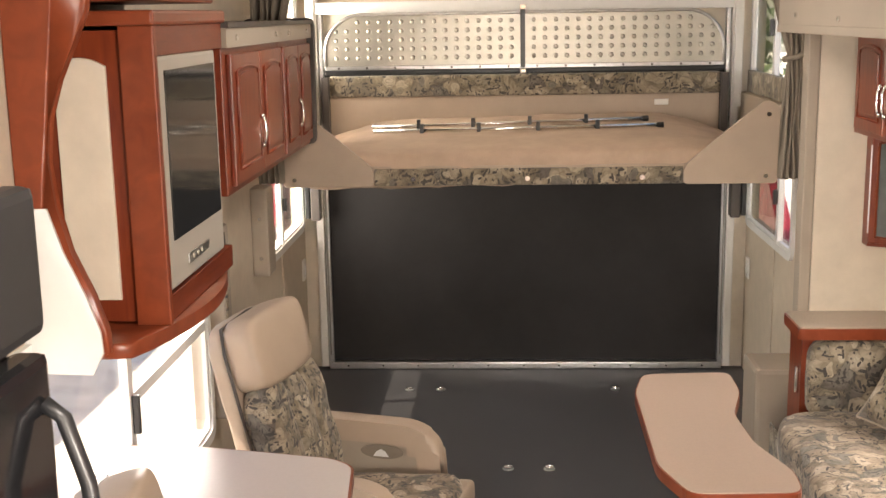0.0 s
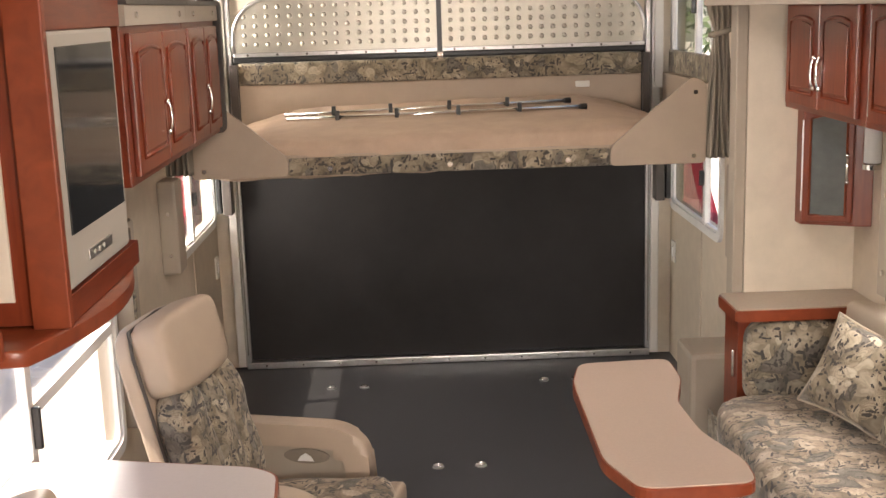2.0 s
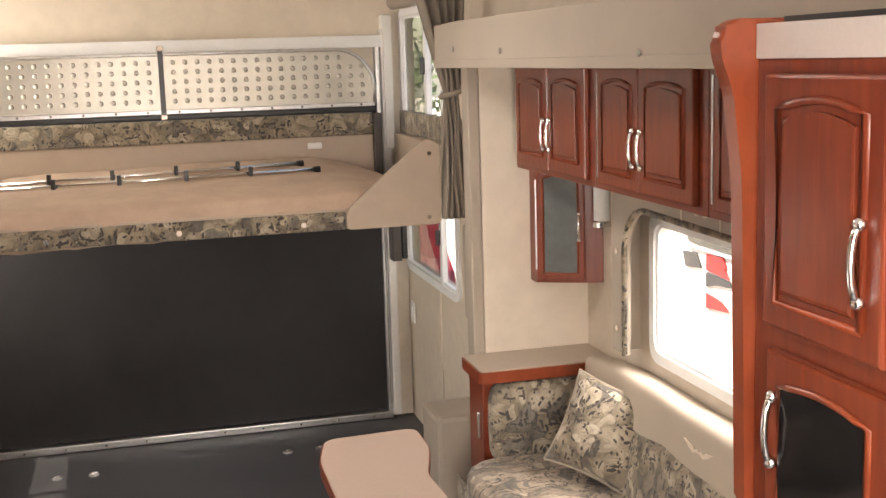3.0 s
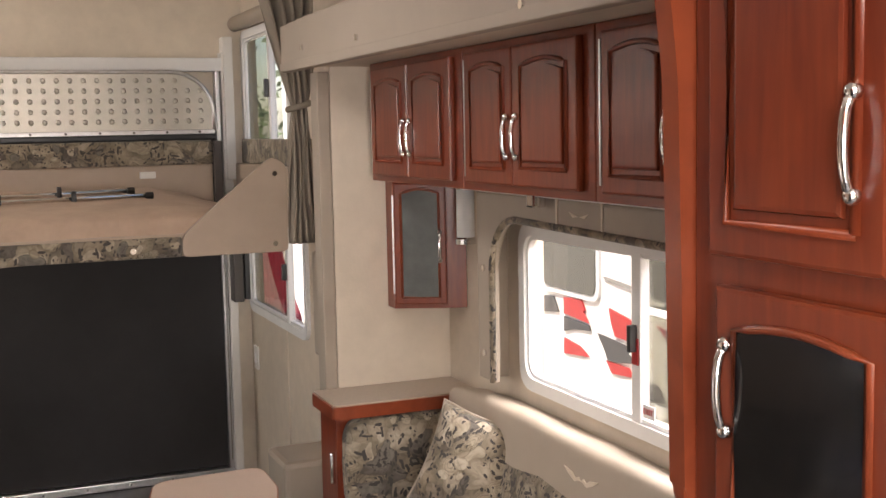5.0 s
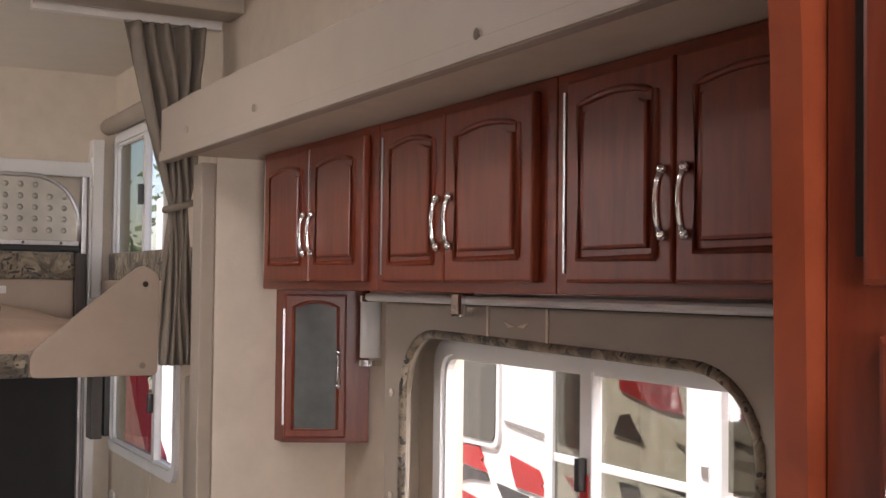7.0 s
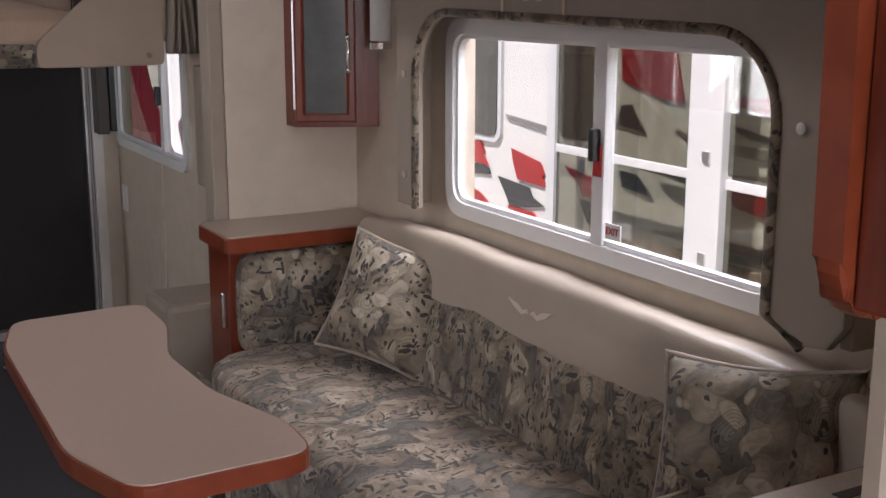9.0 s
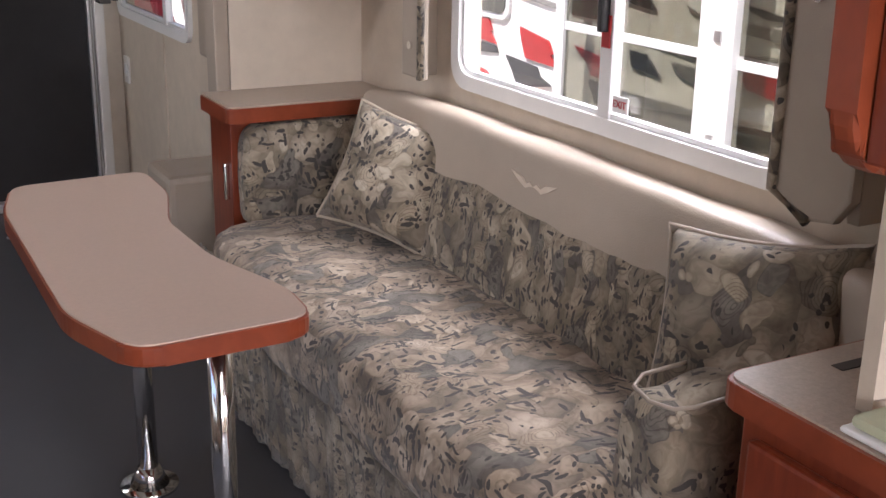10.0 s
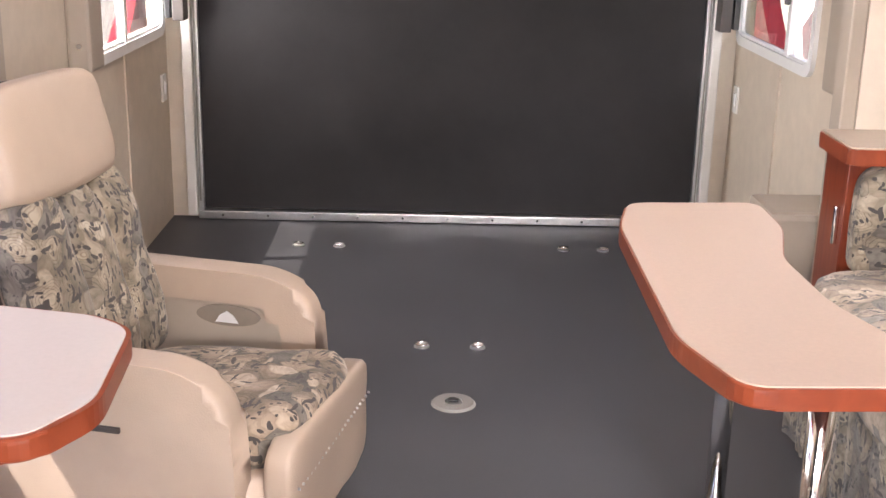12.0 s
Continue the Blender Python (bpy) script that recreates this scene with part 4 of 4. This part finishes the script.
part("tabletop_edge", prism(bmesh.new(), rounded(LT, 0.035), 0.688, 0.720, 'z', 0.007, 3), EDGE, lt, "rounded cherry edge")
cx, cy = -0.85, 3.27
part("tabletop", prism(bmesh.new(), rounded([(cx + (x - cx) * 0.98, cy + (y - cy) * 0.965) for x, y in LT], 0.032), 0.7195, 0.7225, 'z'), LAMINATE_L, lt, "pale laminate")
pedestal(lt, -0.72, 3.22, 0.688)


# ---- swivel armchair ----
def armchair():
    c = thing("swivel_armchair", (0, 0, 0), "tan vinyl swivel armchair with floral seat and back", "armchair", "dinette armchairs")
    bm = cyl(bmesh.new(), (0, 0, 0.0), (0, 0, 0.03), 0.20, 28)
    cyl(bm, (0, 0, 0.03), (0, 0, 0.12), 0.05, 20)
    part("swivel_base", bm, DARKTRIM, c)
    part("seat_box", pad(0.62, 0.56, 0.22, Matrix.Translation((0.02, 0, 0.190)), 9.0, 0.003, 12, 3.1), VINYL, c, smooth=True)
    part("front_apron", pad(0.07, 0.52, 0.25, Matrix.Translation((0.335, 0, 0.25)), 7.0, 0.003, 10, 2.1), VINYL, c, smooth=True)
    bm = bmesh.new()
    for i in range(22):
        y = -0.235 + i * 0.0224
        cyl(bm, (0.369, y, 0.285), (0.374, y, 0.285), 0.003, 6)
    tagged(part("nail_trim", bm, ALU, c), kind="stuff")
    part("seat_cushion", pad(0.54, 0.45, 0.135, Matrix.Translation((0.090, 0, 0.325)) @ Matrix.Rotation(radians(-6), 4, 'Y'), 4.5, 0.007, 14, 9.9), FLORAL_LIT, c, "floral seat cushion", True)
    for s in (-1, 1):
        reach = 0.235 if s > 0 else 0.262
        band = [(-0.28, 0.545), (reach - 0.10, 0.540), (reach, 0.49), (reach + 0.012, 0.36), (reach + 0.016, 0.11), (reach - 0.07, 0.11), (reach - 0.072, 0.37), (reach - 0.085, 0.455), (reach - 0.15, 0.466), (-0.28, 0.468)]
        band = rounded(band, 0.05, 5)
        ar = part("armrest", prism(bmesh.new(), band, *sorted((s * 0.238, s * 0.318)), 'y', 0.026, 5), VINYL, c, "padded tan vinyl armrest")
        for p in ar.data.polygons:
            p.use_smooth = len(p.vertices) <= 4
        prof = [(-0.28, 0.10), (reach - 0.03, 0.10), (reach - 0.035, 0.42), (reach - 0.08, 0.50), (-0.28, 0.50)]
        part("arm_panel", prism(bmesh.new(), rounded(prof, 0.03, 3), *sorted((s * 0.272, s * 0.3165)), 'y', 0.006, 2), VINYL, ar)
        bm = bmesh.new()
        prism(bm, [(0.02 + 0.080 * math.cos(t), 0.425 + 0.026 * math.sin(t)) for t in [k * math.pi / 12 for k in range(24)]], *sorted((s * 0.2650, s * 0.2685)), 'y')
        part("pocket_trim", bm, CURTAIN, ar, "oval pocket recess")
        # White piece standing in for a spot of sunlight in the pocket
        part("pocket_glint", prism(bmesh.new(), [(-0.012, 0.408), (0.046, 0.408), (0.034, 0.426), (0.018, 0.436), (0.0, 0.426)], *sorted((s * 0.2625, s * 0.2652)), 'y'), WHITE, ar, "sunlit spot in the pocket, drawn as a white piece")
        # Darker taupe sheet paints the shade on the arm's inner face
        part("arm_shade", prism(bmesh.new(), [(-0.27, 0.12), (reach - 0.05, 0.12), (reach - 0.05, 0.48), (-0.27, 0.48)], *sorted((s * 0.2680, s * 0.2722)), 'y'), TAUPE, ar, "shaded inner face, drawn as a taupe sheet")
        part("lever", bx(-0.02, 0.05, *sorted((s * 0.316, s * 0.325)), 0.40, 0.412, bevel=0.003), DARKTRIM, ar)
        part("seam", bx(-0.27, reach - 0.035, *sorted((s * 0.316, s * 0.3185)), 0.172, 0.177), TAUPE, ar)
    R = Matrix.Translation((-0.185, 0, 0.42)) @ Matrix.Rotation(radians(-14), 4, 'Y')
    part("back_shell", pad(0.07, 0.43, 0.66, R @ Matrix.Translation((-0.055, 0, 0.255)), 6.0, 0.002, 12, 0.4), VINYL, c, smooth=True)
    for k in (-1, 0, 1):
        part("back_cushion", pad(0.13, 0.156, 0.44, R @ Matrix.Translation((0.030, k * 0.138, 0.150)), 4.2, 0.006, 12, 6.0 + k), FLORAL, c, "floral back roll", True)
    bm = pad(0.135, 0.415, 0.245, R @ Matrix.Translation((0.028, 0, 0.470)), 5.5, 0.002, 16, 6.5)
    part("headrest", bm, VINYL, c, "smooth tan vinyl headrest", True)
    part("headrest_welt", tube(bmesh.new(), [R @ Vector((-0.022, y, z)) for y, z in ((-0.215, 0.05), (-0.215, 0.50), (-0.195, 0.575), (0.0, 0.590), (0.195, 0.575), (0.215, 0.50), (0.215, 0.05))], 0.006, 6), DARKTRIM, c, "dark welt behind the headrest", True)
    return c


ch = armchair()
ch.matrix_basis = pose(-0.600, 4.03, 0, 0, 0, -13) @ Matrix.Scale(0.97, 4)
copy_thing(ch, pose(-0.60, 2.68, 0, 0, 0, 8) @ Matrix.Scale(0.98, 4))

# ---- left wall cabinets ----
for y0, y1, mid, ya, yb in ((3.83, 4.665, 4.275, 3.88, 4.645), (4.668, 5.30, 4.985, 4.69, 5.265)):
    c = thing("wall_cabinet", (-1.03, (y0 + y1) / 2, 1.37), "cherry-stained wall cabinet with two arched doors beside the television", "cabinet", "dinette wall cabinets")
    part("body", bx(-X, -0.90, y0, y1, 1.372, 1.80, bevel=0.003), CHERRY_H, c)
    panel_door(c, -0.90, 1, ya, mid - 0.003, 1.395, 1.78, handle_at=(mid - 0.03, 1.525))
    panel_door(c, -0.90, 1, mid + 0.003, yb, 1.395, 1.78)
    part("top_fascia", bx(-0.93, -0.882, y0, y1, 1.80, 1.855), TAUPE, c, "taupe vinyl fascia")
    part("top_edge", bx(-X, -0.875, y0, y1, 1.856, 1.872), DARKTRIM, c)
    for y in (y0 + 0.12, y1 - 0.12):
        part("screw", cyl(bmesh.new(), (-0.883, y, 1.828), (-0.876, y, 1.828), 0.009, 10), CHROME, c)
    if y1 > 5:
        part("end_board", prism(bmesh.new(), rounded([(-1.165, 1.365), (-0.875, 1.365), (-0.868, 1.88), (-1.165, 1.88)], 0.03, 3), 5.30, 5.325, 'y', 0.004), DARKTRIM, c)

sb = thing("window_side_board", (-1.13, 4.56, 0.45), "narrow taupe padded board beside the dinette window", "valance")
part("board", bx(-X + 0.001, -1.095, 4.515, 4.60, 0.44, 1.16, bevel=0.012), TAUPE, sb)
part("piping", cyl(bmesh.new(), (-1.094, 4.52, 0.46), (-1.094, 4.52, 1.14), 0.006, 8), FLORAL, sb)
# television cabinet
tvc = thing("tv_cabinet", (-1.03, 3.5, 1.15), "cherry cabinet with tan panel holding a built-in television", "cabinet")
part("body", bx(-X, -0.935, 3.185, 3.826, 1.17, 1.86), CHERRY, tvc)
part("front_top_rail", bx(-0.936, -0.895, 3.18, 3.826, 1.80, 1.87, bevel=0.003), CHERRY_H, tvc)
part("front_bottom_rail", bx(-0.936, -0.895, 3.18, 3.826, 1.17, 1.232, bevel=0.003), CHERRY_H, tvc)
part("stile", bx(-0.975, -0.892, 3.165, 3.192, 1.165, 1.87, bevel=0.004), EDGE, tvc)
part("crown", bx(-X, -0.885, 3.15, 3.84, 1.87, 1.905, bevel=0.008), EDGE, tvc)
part("crown_upper", bx(-X, -0.915, 3.13, 3.84, 1.925, 1.965, bevel=0.008), EDGE, tvc)
part("tan_panel", prism(bmesh.new(), arch_pts(-1.135, -1.012, 1.225, 1.80, 0.02), 3.172, 3.186, 'y', 0.004), CREAM, tvc, "tan laminate panel")
bow = [(-1.165, 3.005), (-0.995, 3.0)] + [(-0.985 + 0.125 * math.sin(math.pi * (0.12 + 0.76 * i / 12)) - 0.0, 3.01 + 0.90 * i / 12) for i in range(13)] + [(-1.165, 3.92)]
part("bowed_shelf", prism(bmesh.new(), bow, 1.128, 1.165, 'z', 0.006), EDGE, tvc, "bowed cherry shelf", True)
spts = [(-1.168, 1.135), (-1.01, 1.13), (-0.982, 1.15), (-0.985, 1.20), (-1.012, 1.28), (-1.055, 1.38), (-1.085, 1.48), (-1.095, 1.58), (-1.085, 1.67), (-1.055, 1.76), (-1.015, 1.83), (-0.98, 1.90), (-0.968, 1.97), (-0.985, 2.06), (-1.03, 2.12), (-1.168, 2.15)]
low = [(x - 0.012, z - 0.03 if z < 1.14 else z) for x, z in spts if z < 1.5] + [(-1.168, 1.48)]
# White instead of cream: the face's blown-out glare is put into its colour
part("lower_face", prism(bmesh.new(), low, 2.974, 2.984, 'y', 0.002), WHITE, tvc, "cream laminate lower face, whitened for its glare", True)
part("curved_side_board", prism(bmesh.new(), spts, 2.985, 3.015, 'y', 0.006), EDGE, tvc, "S-curved cherry side board", True)
tv = thing("television", (-0.92, 3.5, 1.24), "champagne grey built-in tube television with dark screen", "television")
part("housing", bx(-0.93, -0.897, 3.196, 3.745, 1.238, 1.80, bevel=0.01), TVGREY, tv)
part("screen", bx(-0.8975, -0.8935, 3.245, 3.715, 1.355, 1.765, bevel=0.002), SCREEN, tv, "dark reflective screen")
part("control_strip", bx(-0.897, -0.893, 3.36, 3.56, 1.275, 1.30, bevel=0.002), ALU, tv)
for y in (3.40, 3.44, 3.48):
    part("button", cyl(bmesh.new(), (-0.893, y, 1.2875), (-0.890, y, 1.2875), 0.006, 10), TVGREY, tv)

# ---- refrigerator and cupboard nearest the camera ----
fr = thing("refrigerator", (-0.8, 1.1, 0), "black refrigerator with dark curved handles", "refrigerator")
FX = -0.481
part("body", bx(-X, FX - 0.034, 0.75, 1.45, 0.05, 1.752, bevel=0.01), BLACK, fr)
part("upper_door", bx(FX - 0.033, FX, 0.75, 1.45, 1.624, 1.750, bevel=0.010), BLACK, fr)
part("lower_door", bx(FX - 0.033, FX, 0.75, 1.45, 0.10, 1.608, bevel=0.010), DARKGLASS, fr)
part("door_handle", tube(bmesh.new(), [(FX, 1.428, 1.568), (FX + 0.016, 1.428, 1.555), (FX + 0.033, 1.428, 1.496), (FX + 0.043, 1.428, 1.39), (FX + 0.038, 1.428, 1.245), (FX, 1.428, 1.20)], 0.0072, 10), BLACK, fr, smooth=True)
part("kick_plate", bx(-1.1, FX - 0.055, 0.77, 1.43, 0.0, 0.05), DARKTRIM, fr)
kc = thing("upper_cupboard", (-0.9, 1.1, 1.76), "dark cherry cupboard above the refrigerator", "cabinet")
part("body", bx(-X, FX - 0.045, 0.72, 1.485, 1.768, 2.29, bevel=0.004), CHERRY, kc)
panel_door(kc, FX - 0.045, 1, 0.75, 1.455, 1.79, 2.26)

# ---- floor fittings ----
for x, y in ((-0.59, 6.19), (-0.43, 6.19), (0.458, 6.197), (0.615, 6.197), (-0.089, 5.14), (0.084, 5.14)):
    r_ = thing("tie_down_ring", (x, y, 0), "small recessed steel tie-down ring in the floor", "tie-down", "floor tie-downs")
    part("plate", cyl(bmesh.new(), (x, y, 0.0005), (x, y, 0.004), 0.024, 16), ALU, r_)
    part("ring", tube(bmesh.new(), [(x + 0.017 * math.cos(a), y + 0.012 * math.sin(a), 0.010) for a in [k * math.pi / 8 for k in range(17)]], 0.004, 6), CHROME, r_, smooth=True)
dr = thing("floor_drain", (0.004, 4.724, 0), "round grey floor drain with raised centre", "drain")
bm = cyl(bmesh.new(), (0.004, 4.724, 0.0005), (0.004, 4.724, 0.007), 0.062, 36, 0.056)
part("rim", bm, GRAPHGRY, dr, smooth=False)
part("cup", cyl(bmesh.new(), (0.004, 4.724, 0.007), (0.004, 4.724, 0.009), 0.024, 24), ALU, dr)
part("slot", bx(-0.010, 0.018, 4.718, 4.730, 0.009, 0.0105), BLACK, dr)

# ---- outside ----
# Ground colour lightened so that it glares outside and bounces light indoors
BOUNCE_GROUND = mat("pale_bounce_ground", (0.58, 0.52, 0.44), 0.9, var=0.2, scale=3, bump=0.4, bump_scale=40)
single("ground", bx(-80, 80, -80, 80, -1.05, -0.95), BOUNCE_GROUND, kind="structure")


def decal(parent, pts, x, material, label=""):
    part("decal", prism(bmesh.new(), pts, x - 0.012, x - 0.004, 'x'), material, parent, label)


nt_ = thing("travel_trailer", (4.4, 5.0, -0.95), "white travel trailer with red and charcoal graphics parked alongside", "trailer")
NX = 3.02
part("body", bx(NX, NX + 2.4, -1.0, 13.0, -0.45, 2.3, bevel=0.05), GELCOAT, nt_)
for y0, y1, z0, z1 in ((6.50, 7.15, 0.68, 1.50), (5.72, 6.03, 0.74, 1.70), (9.6, 10.6, 0.8, 1.75), (2.2, 3.0, 0.8, 1.7)):
    w_ = part("window", prism(bmesh.new(), rounded([(y0, z0), (y1, z0), (y1, z1), (y0, z1)], 0.08), NX - 0.018, NX + 0.01, 'x'), WHITE, nt_)
    part("pane", prism(bmesh.new(), rounded([(y0 + 0.03, z0 + 0.03), (y1 - 0.03, z0 + 0.03), (y1 - 0.03, z1 - 0.03), (y0 + 0.03, z1 - 0.03)], 0.06), NX - 0.024, NX - 0.018, 'x'), NEIGHGLASS, w_)
# chequered flag, its edges torn
for pts, m_ in (
        ([(6.90, 0.665), (6.70, 0.674), (6.66, 0.62), (6.68, 0.61), (6.62, 0.555), (6.90, 0.572)], RED),
        ([(6.41, 0.668), (6.16, 0.630), (6.12, 0.575), (6.14, 0.565), (6.09, 0.517), (6.35, 0.526), (6.39, 0.60)], RED),
        ([(6.90, 0.556), (6.62, 0.545), (6.60, 0.515), (6.78, 0.500), (6.90, 0.47)], GRAPHBLK),
        ([(6.53, 0.517), (6.25, 0.498), (6.22, 0.455), (6.12, 0.425), (6.30, 0.395), (6.42, 0.388), (6.47, 0.455)], GRAPHBLK),
        ([(6.90, 0.435), (6.72, 0.415), (6.62, 0.37), (6.90, 0.345)], RED),
        ([(6.44, 0.385), (6.22, 0.384), (6.14, 0.345), (6.38, 0.325)], RED),
        ([(7.20, 0.640), (7.02, 0.655), (6.96, 0.57), (7.16, 0.55)], GRAPHBLK),
        ([(6.12, 0.335), (5.95, 0.345), (5.88, 0.27), (6.08, 0.25)], GRAPHBLK),
        ([(5.96, 0.640), (5.74, 0.612), (5.70, 0.520), (5.82, 0.526), (5.86, 0.58)], RED),
        ([(5.84, 0.505), (5.70, 0.500), (5.66, 0.455), (5.69, 0.45), (5.64, 0.395), (5.78, 0.410)], GRAPHBLK)):
    decal(nt_, pts, NX, m_, "flag square")
decal(nt_, [(6.47, 0.828), (6.10, 0.803), (6.10, 0.778), (6.44, 0.808)], NX, GRAPHGRY, "thin grey line")
decal(nt_, [(5.58, 1.22), (5.24, 1.22), (5.17, 0.985), (5.31, 0.992), (5.56, 1.05)], NX, RED, "dark red patch")
decal(nt_, [(5.60, 0.862), (5.56, 0.945), (5.50, 0.955), (5.46, 0.905), (5.40, 0.846)], NX, GRAPHBLK, "charcoal wedge")
decal(nt_, [(5.22, 0.885), (5.12, 0.835), (4.60, 0.800), (4.60, 0.852), (5.12, 0.858)], NX, GRAPHGRY, "grey swoosh")
decal(nt_, [(5.62, 0.728), (5.14, 0.690), (4.62, 0.735), (4.62, 0.765), (5.14, 0.722)], NX, GRAPHGRY, "grey swoosh")
decal(nt_, [(5.56, 0.672), (5.54, 0.605), (5.34, 0.585), (5.45, 0.668)], NX, GRAPHBLK, "charcoal wedge")
decal(nt_, [(5.30, 0.660), (5.10, 0.655), (5.10, 0.590), (5.22, 0.610)], NX, GRAPHGRY, "grey wedge")
decal(nt_, [(4.99, 1.025), (4.50, 1.040), (4.50, 0.965), (4.78, 0.985), (4.92, 1.005)], NX, RED, "red swoosh")
decal(nt_, [(4.92, 0.700), (4.50, 0.665), (4.50, 0.585), (4.86, 0.622)], NX, RED, "red swoosh")
decal(nt_, [(4.98, 0.935), (4.72, 0.900), (4.50, 0.910), (4.50, 0.880), (4.80, 0.880)], NX, GRAPHBLK, "charcoal swoosh")
decal(nt_, [(5.60, 0.435), (5.10, 0.475), (4.50, 0.50), (4.50, 0.43), (5.10, 0.405), (5.60, 0.385)], NX, GRAPHGRY, "grey swoosh")
part("skirt_panel", bx(NX - 0.015, NX - 0.002, 4.0, 5.7, 0.18, 0.40), LAMINATE, nt_, "tan lower panel")
rail_frame = thing("metal_frame", (2.86, 5.4, -0.95), "white metal post frame standing between the two trailers", "frame")
part("post", bx(2.84, 2.87, 5.800, 5.862, -0.95, 2.1, bevel=0.003), WHITE, rail_frame)
part("post", bx(2.82, 2.88, 4.745, 4.925, -0.95, 2.1, bevel=0.006), WHITE, rail_frame)
part("post", bx(2.84, 2.87, 3.30, 3.33, -0.95, 2.1, bevel=0.003), WHITE, rail_frame)
part("rail", bx(2.845, 2.868, 4.926, 5.799, 0.735, 0.768, bevel=0.003), WHITE, rail_frame)
part("rail", bx(2.845, 2.868, 3.331, 4.744, 0.722, 0.757, bevel=0.003), WHITE, rail_frame)
part("rail", bx(2.838, 2.872, 3.331, 5.862, 2.10, 2.14, bevel=0.003), WHITE, rail_frame)
for z in (0.83, 0.46, 0.38):
    part("hinge", bx(2.812, 2.822, 4.80, 4.835, z - 0.02, z + 0.02), ALU, rail_frame)
for y0, y1 in ((4.927, 5.798), (3.332, 4.743)):
    for z0, z1 in ((-0.60, 0.733), (0.770, 2.098)):
        part("pane", bx(2.853, 2.857, y0, y1, z0, z1), SMOKED, rail_frame, "smoked glass pane").visible_shadow = False
part("skirt_rail", bx(NX - 0.03, NX, -1.0, 13.0, -0.52, -0.40), ALU, nt_)
for y in (6.2, 7.1):
    wh = part("wheel", cyl(bmesh.new(), (NX + 0.05, y, -0.60), (NX + 0.3, y, -0.60), 0.35, 28), BLACK, nt_)
    part("rim", cyl(bmesh.new(), (NX + 0.03, y, -0.60), (NX + 0.06, y, -0.60), 0.20, 20), ALU, wh)

lt2 = thing("travel_trailer", (-5.6, 6.0, -0.95), "white travel trailer with a red stripe beyond the dinette window", "trailer")
part("body", bx(-7.6, -5.0, 7.2, 15.0, -0.45, 2.4, bevel=0.05), GELCOAT, lt2)
part("stripe", prism(bmesh.new(), [(7.22, 0.1), (9.6, 0.9), (12.0, 0.95), (12, 0.6), (9.6, 0.5), (7.22, -0.3)], -5.0, -4.985, 'x'), RED, lt2)
part("window", bx(-5.01, -4.98, 8.0, 9.2, 0.6, 1.5, bevel=0.008), NEIGHGLASS, lt2)
part("rail", bx(-5.02, -4.98, 7.2, 15, -0.5, -0.38), ALU, lt2)

for s in (-1, 1):
    fin = thing("rear_fairing", (s * 1.33, 7.1, 0.5), "curved red plastic fairing behind the garage window", "fairing", "rear fairings")
    pts = [(6.70, 0.66), (6.86, 0.76), (7.02, 0.90), (7.16, 1.06), (7.26, 1.26), (7.30, 1.50), (7.75, 1.50), (7.75, 0.45), (6.72, 0.45)]
    part("shell", prism(bmesh.new(), rounded(pts, 0.08, 4), *sorted((s * 1.38, s * 1.46)), 'x', 0.015), FAIRING, fin, smooth=False)
    part("tip", prism(bmesh.new(), [(6.34, 0.97), (6.50, 0.86), (6.44, 0.74), (6.36, 0.66)], *sorted((s * 1.40, s * 1.43)), 'x', 0.004), FAIRING, fin)
    part("bracket", bx(*sorted((s * 1.405, s * 1.425)), 6.36, 6.76, 0.60, 0.67), FAIRING, fin)
    part("mount", bx(*sorted((s * 1.222, s * 1.40)), 6.40, 6.44, 0.61, 0.66), BLACK, fin)
    part("mount", bx(*sorted((s * 1.222, s * 1.40)), 6.74, 6.78, 0.48, 0.53), BLACK, fin)

fence = thing("fence", (-7, 2, -0.95), "pale vertical metal slat fence", "fence")
for i in range(60):
    y = -6 + i * 0.22
    part("slat", bx(-8.05, -8.0, y, y + 0.10, -0.95, 0.95), FENCE, fence)
part("rail", bx(-8.08, -8.05, -6, 7.2, 0.5, 0.58), FENCE, fence)
part("rail", bx(-8.08, -8.05, -6, 7.2, -0.6, -0.52), FENCE, fence)


def shrub(x, y, z, r, seed):
    rnd = random.Random(seed)
    t = thing("tree", (x, y, -0.95), "leafy green tree beyond the garage window", "tree", "trees outside")
    part("trunk", cyl(bmesh.new(), (x, y, -0.95), (x, y, z), 0.12, 10, 0.05), BARK, t)
    bm = bmesh.new()
    for i in range(900):
        d = Vector((rnd.gauss(0, 1), rnd.gauss(0, 1), rnd.gauss(0, 0.9))).normalized() * r * rnd.uniform(0.35, 1.0) ** 0.6
        c = Vector((x, y, z)) + d
        n1 = Vector((rnd.uniform(-1, 1), rnd.uniform(-1, 1), rnd.uniform(-1, 1))).normalized()
        n2 = n1.orthogonal().normalized()
        s_ = rnd.uniform(0.05, 0.12)
        bm.faces.new([bm.verts.new(c + n1 * s_), bm.verts.new(c + n2 * s_ * 0.5), bm.verts.new(c - n1 * s_), bm.verts.new(c - n2 * s_ * 0.5)])
    tagged(part("crown", bm, LEAF, t), kind="stuff")


shrub(4.6, 15.2, 1.4, 1.9, 3)
shrub(2.6, 16.5, 0.9, 1.6, 5)
shrub(6.5, 18.0, 1.2, 2.2, 8)
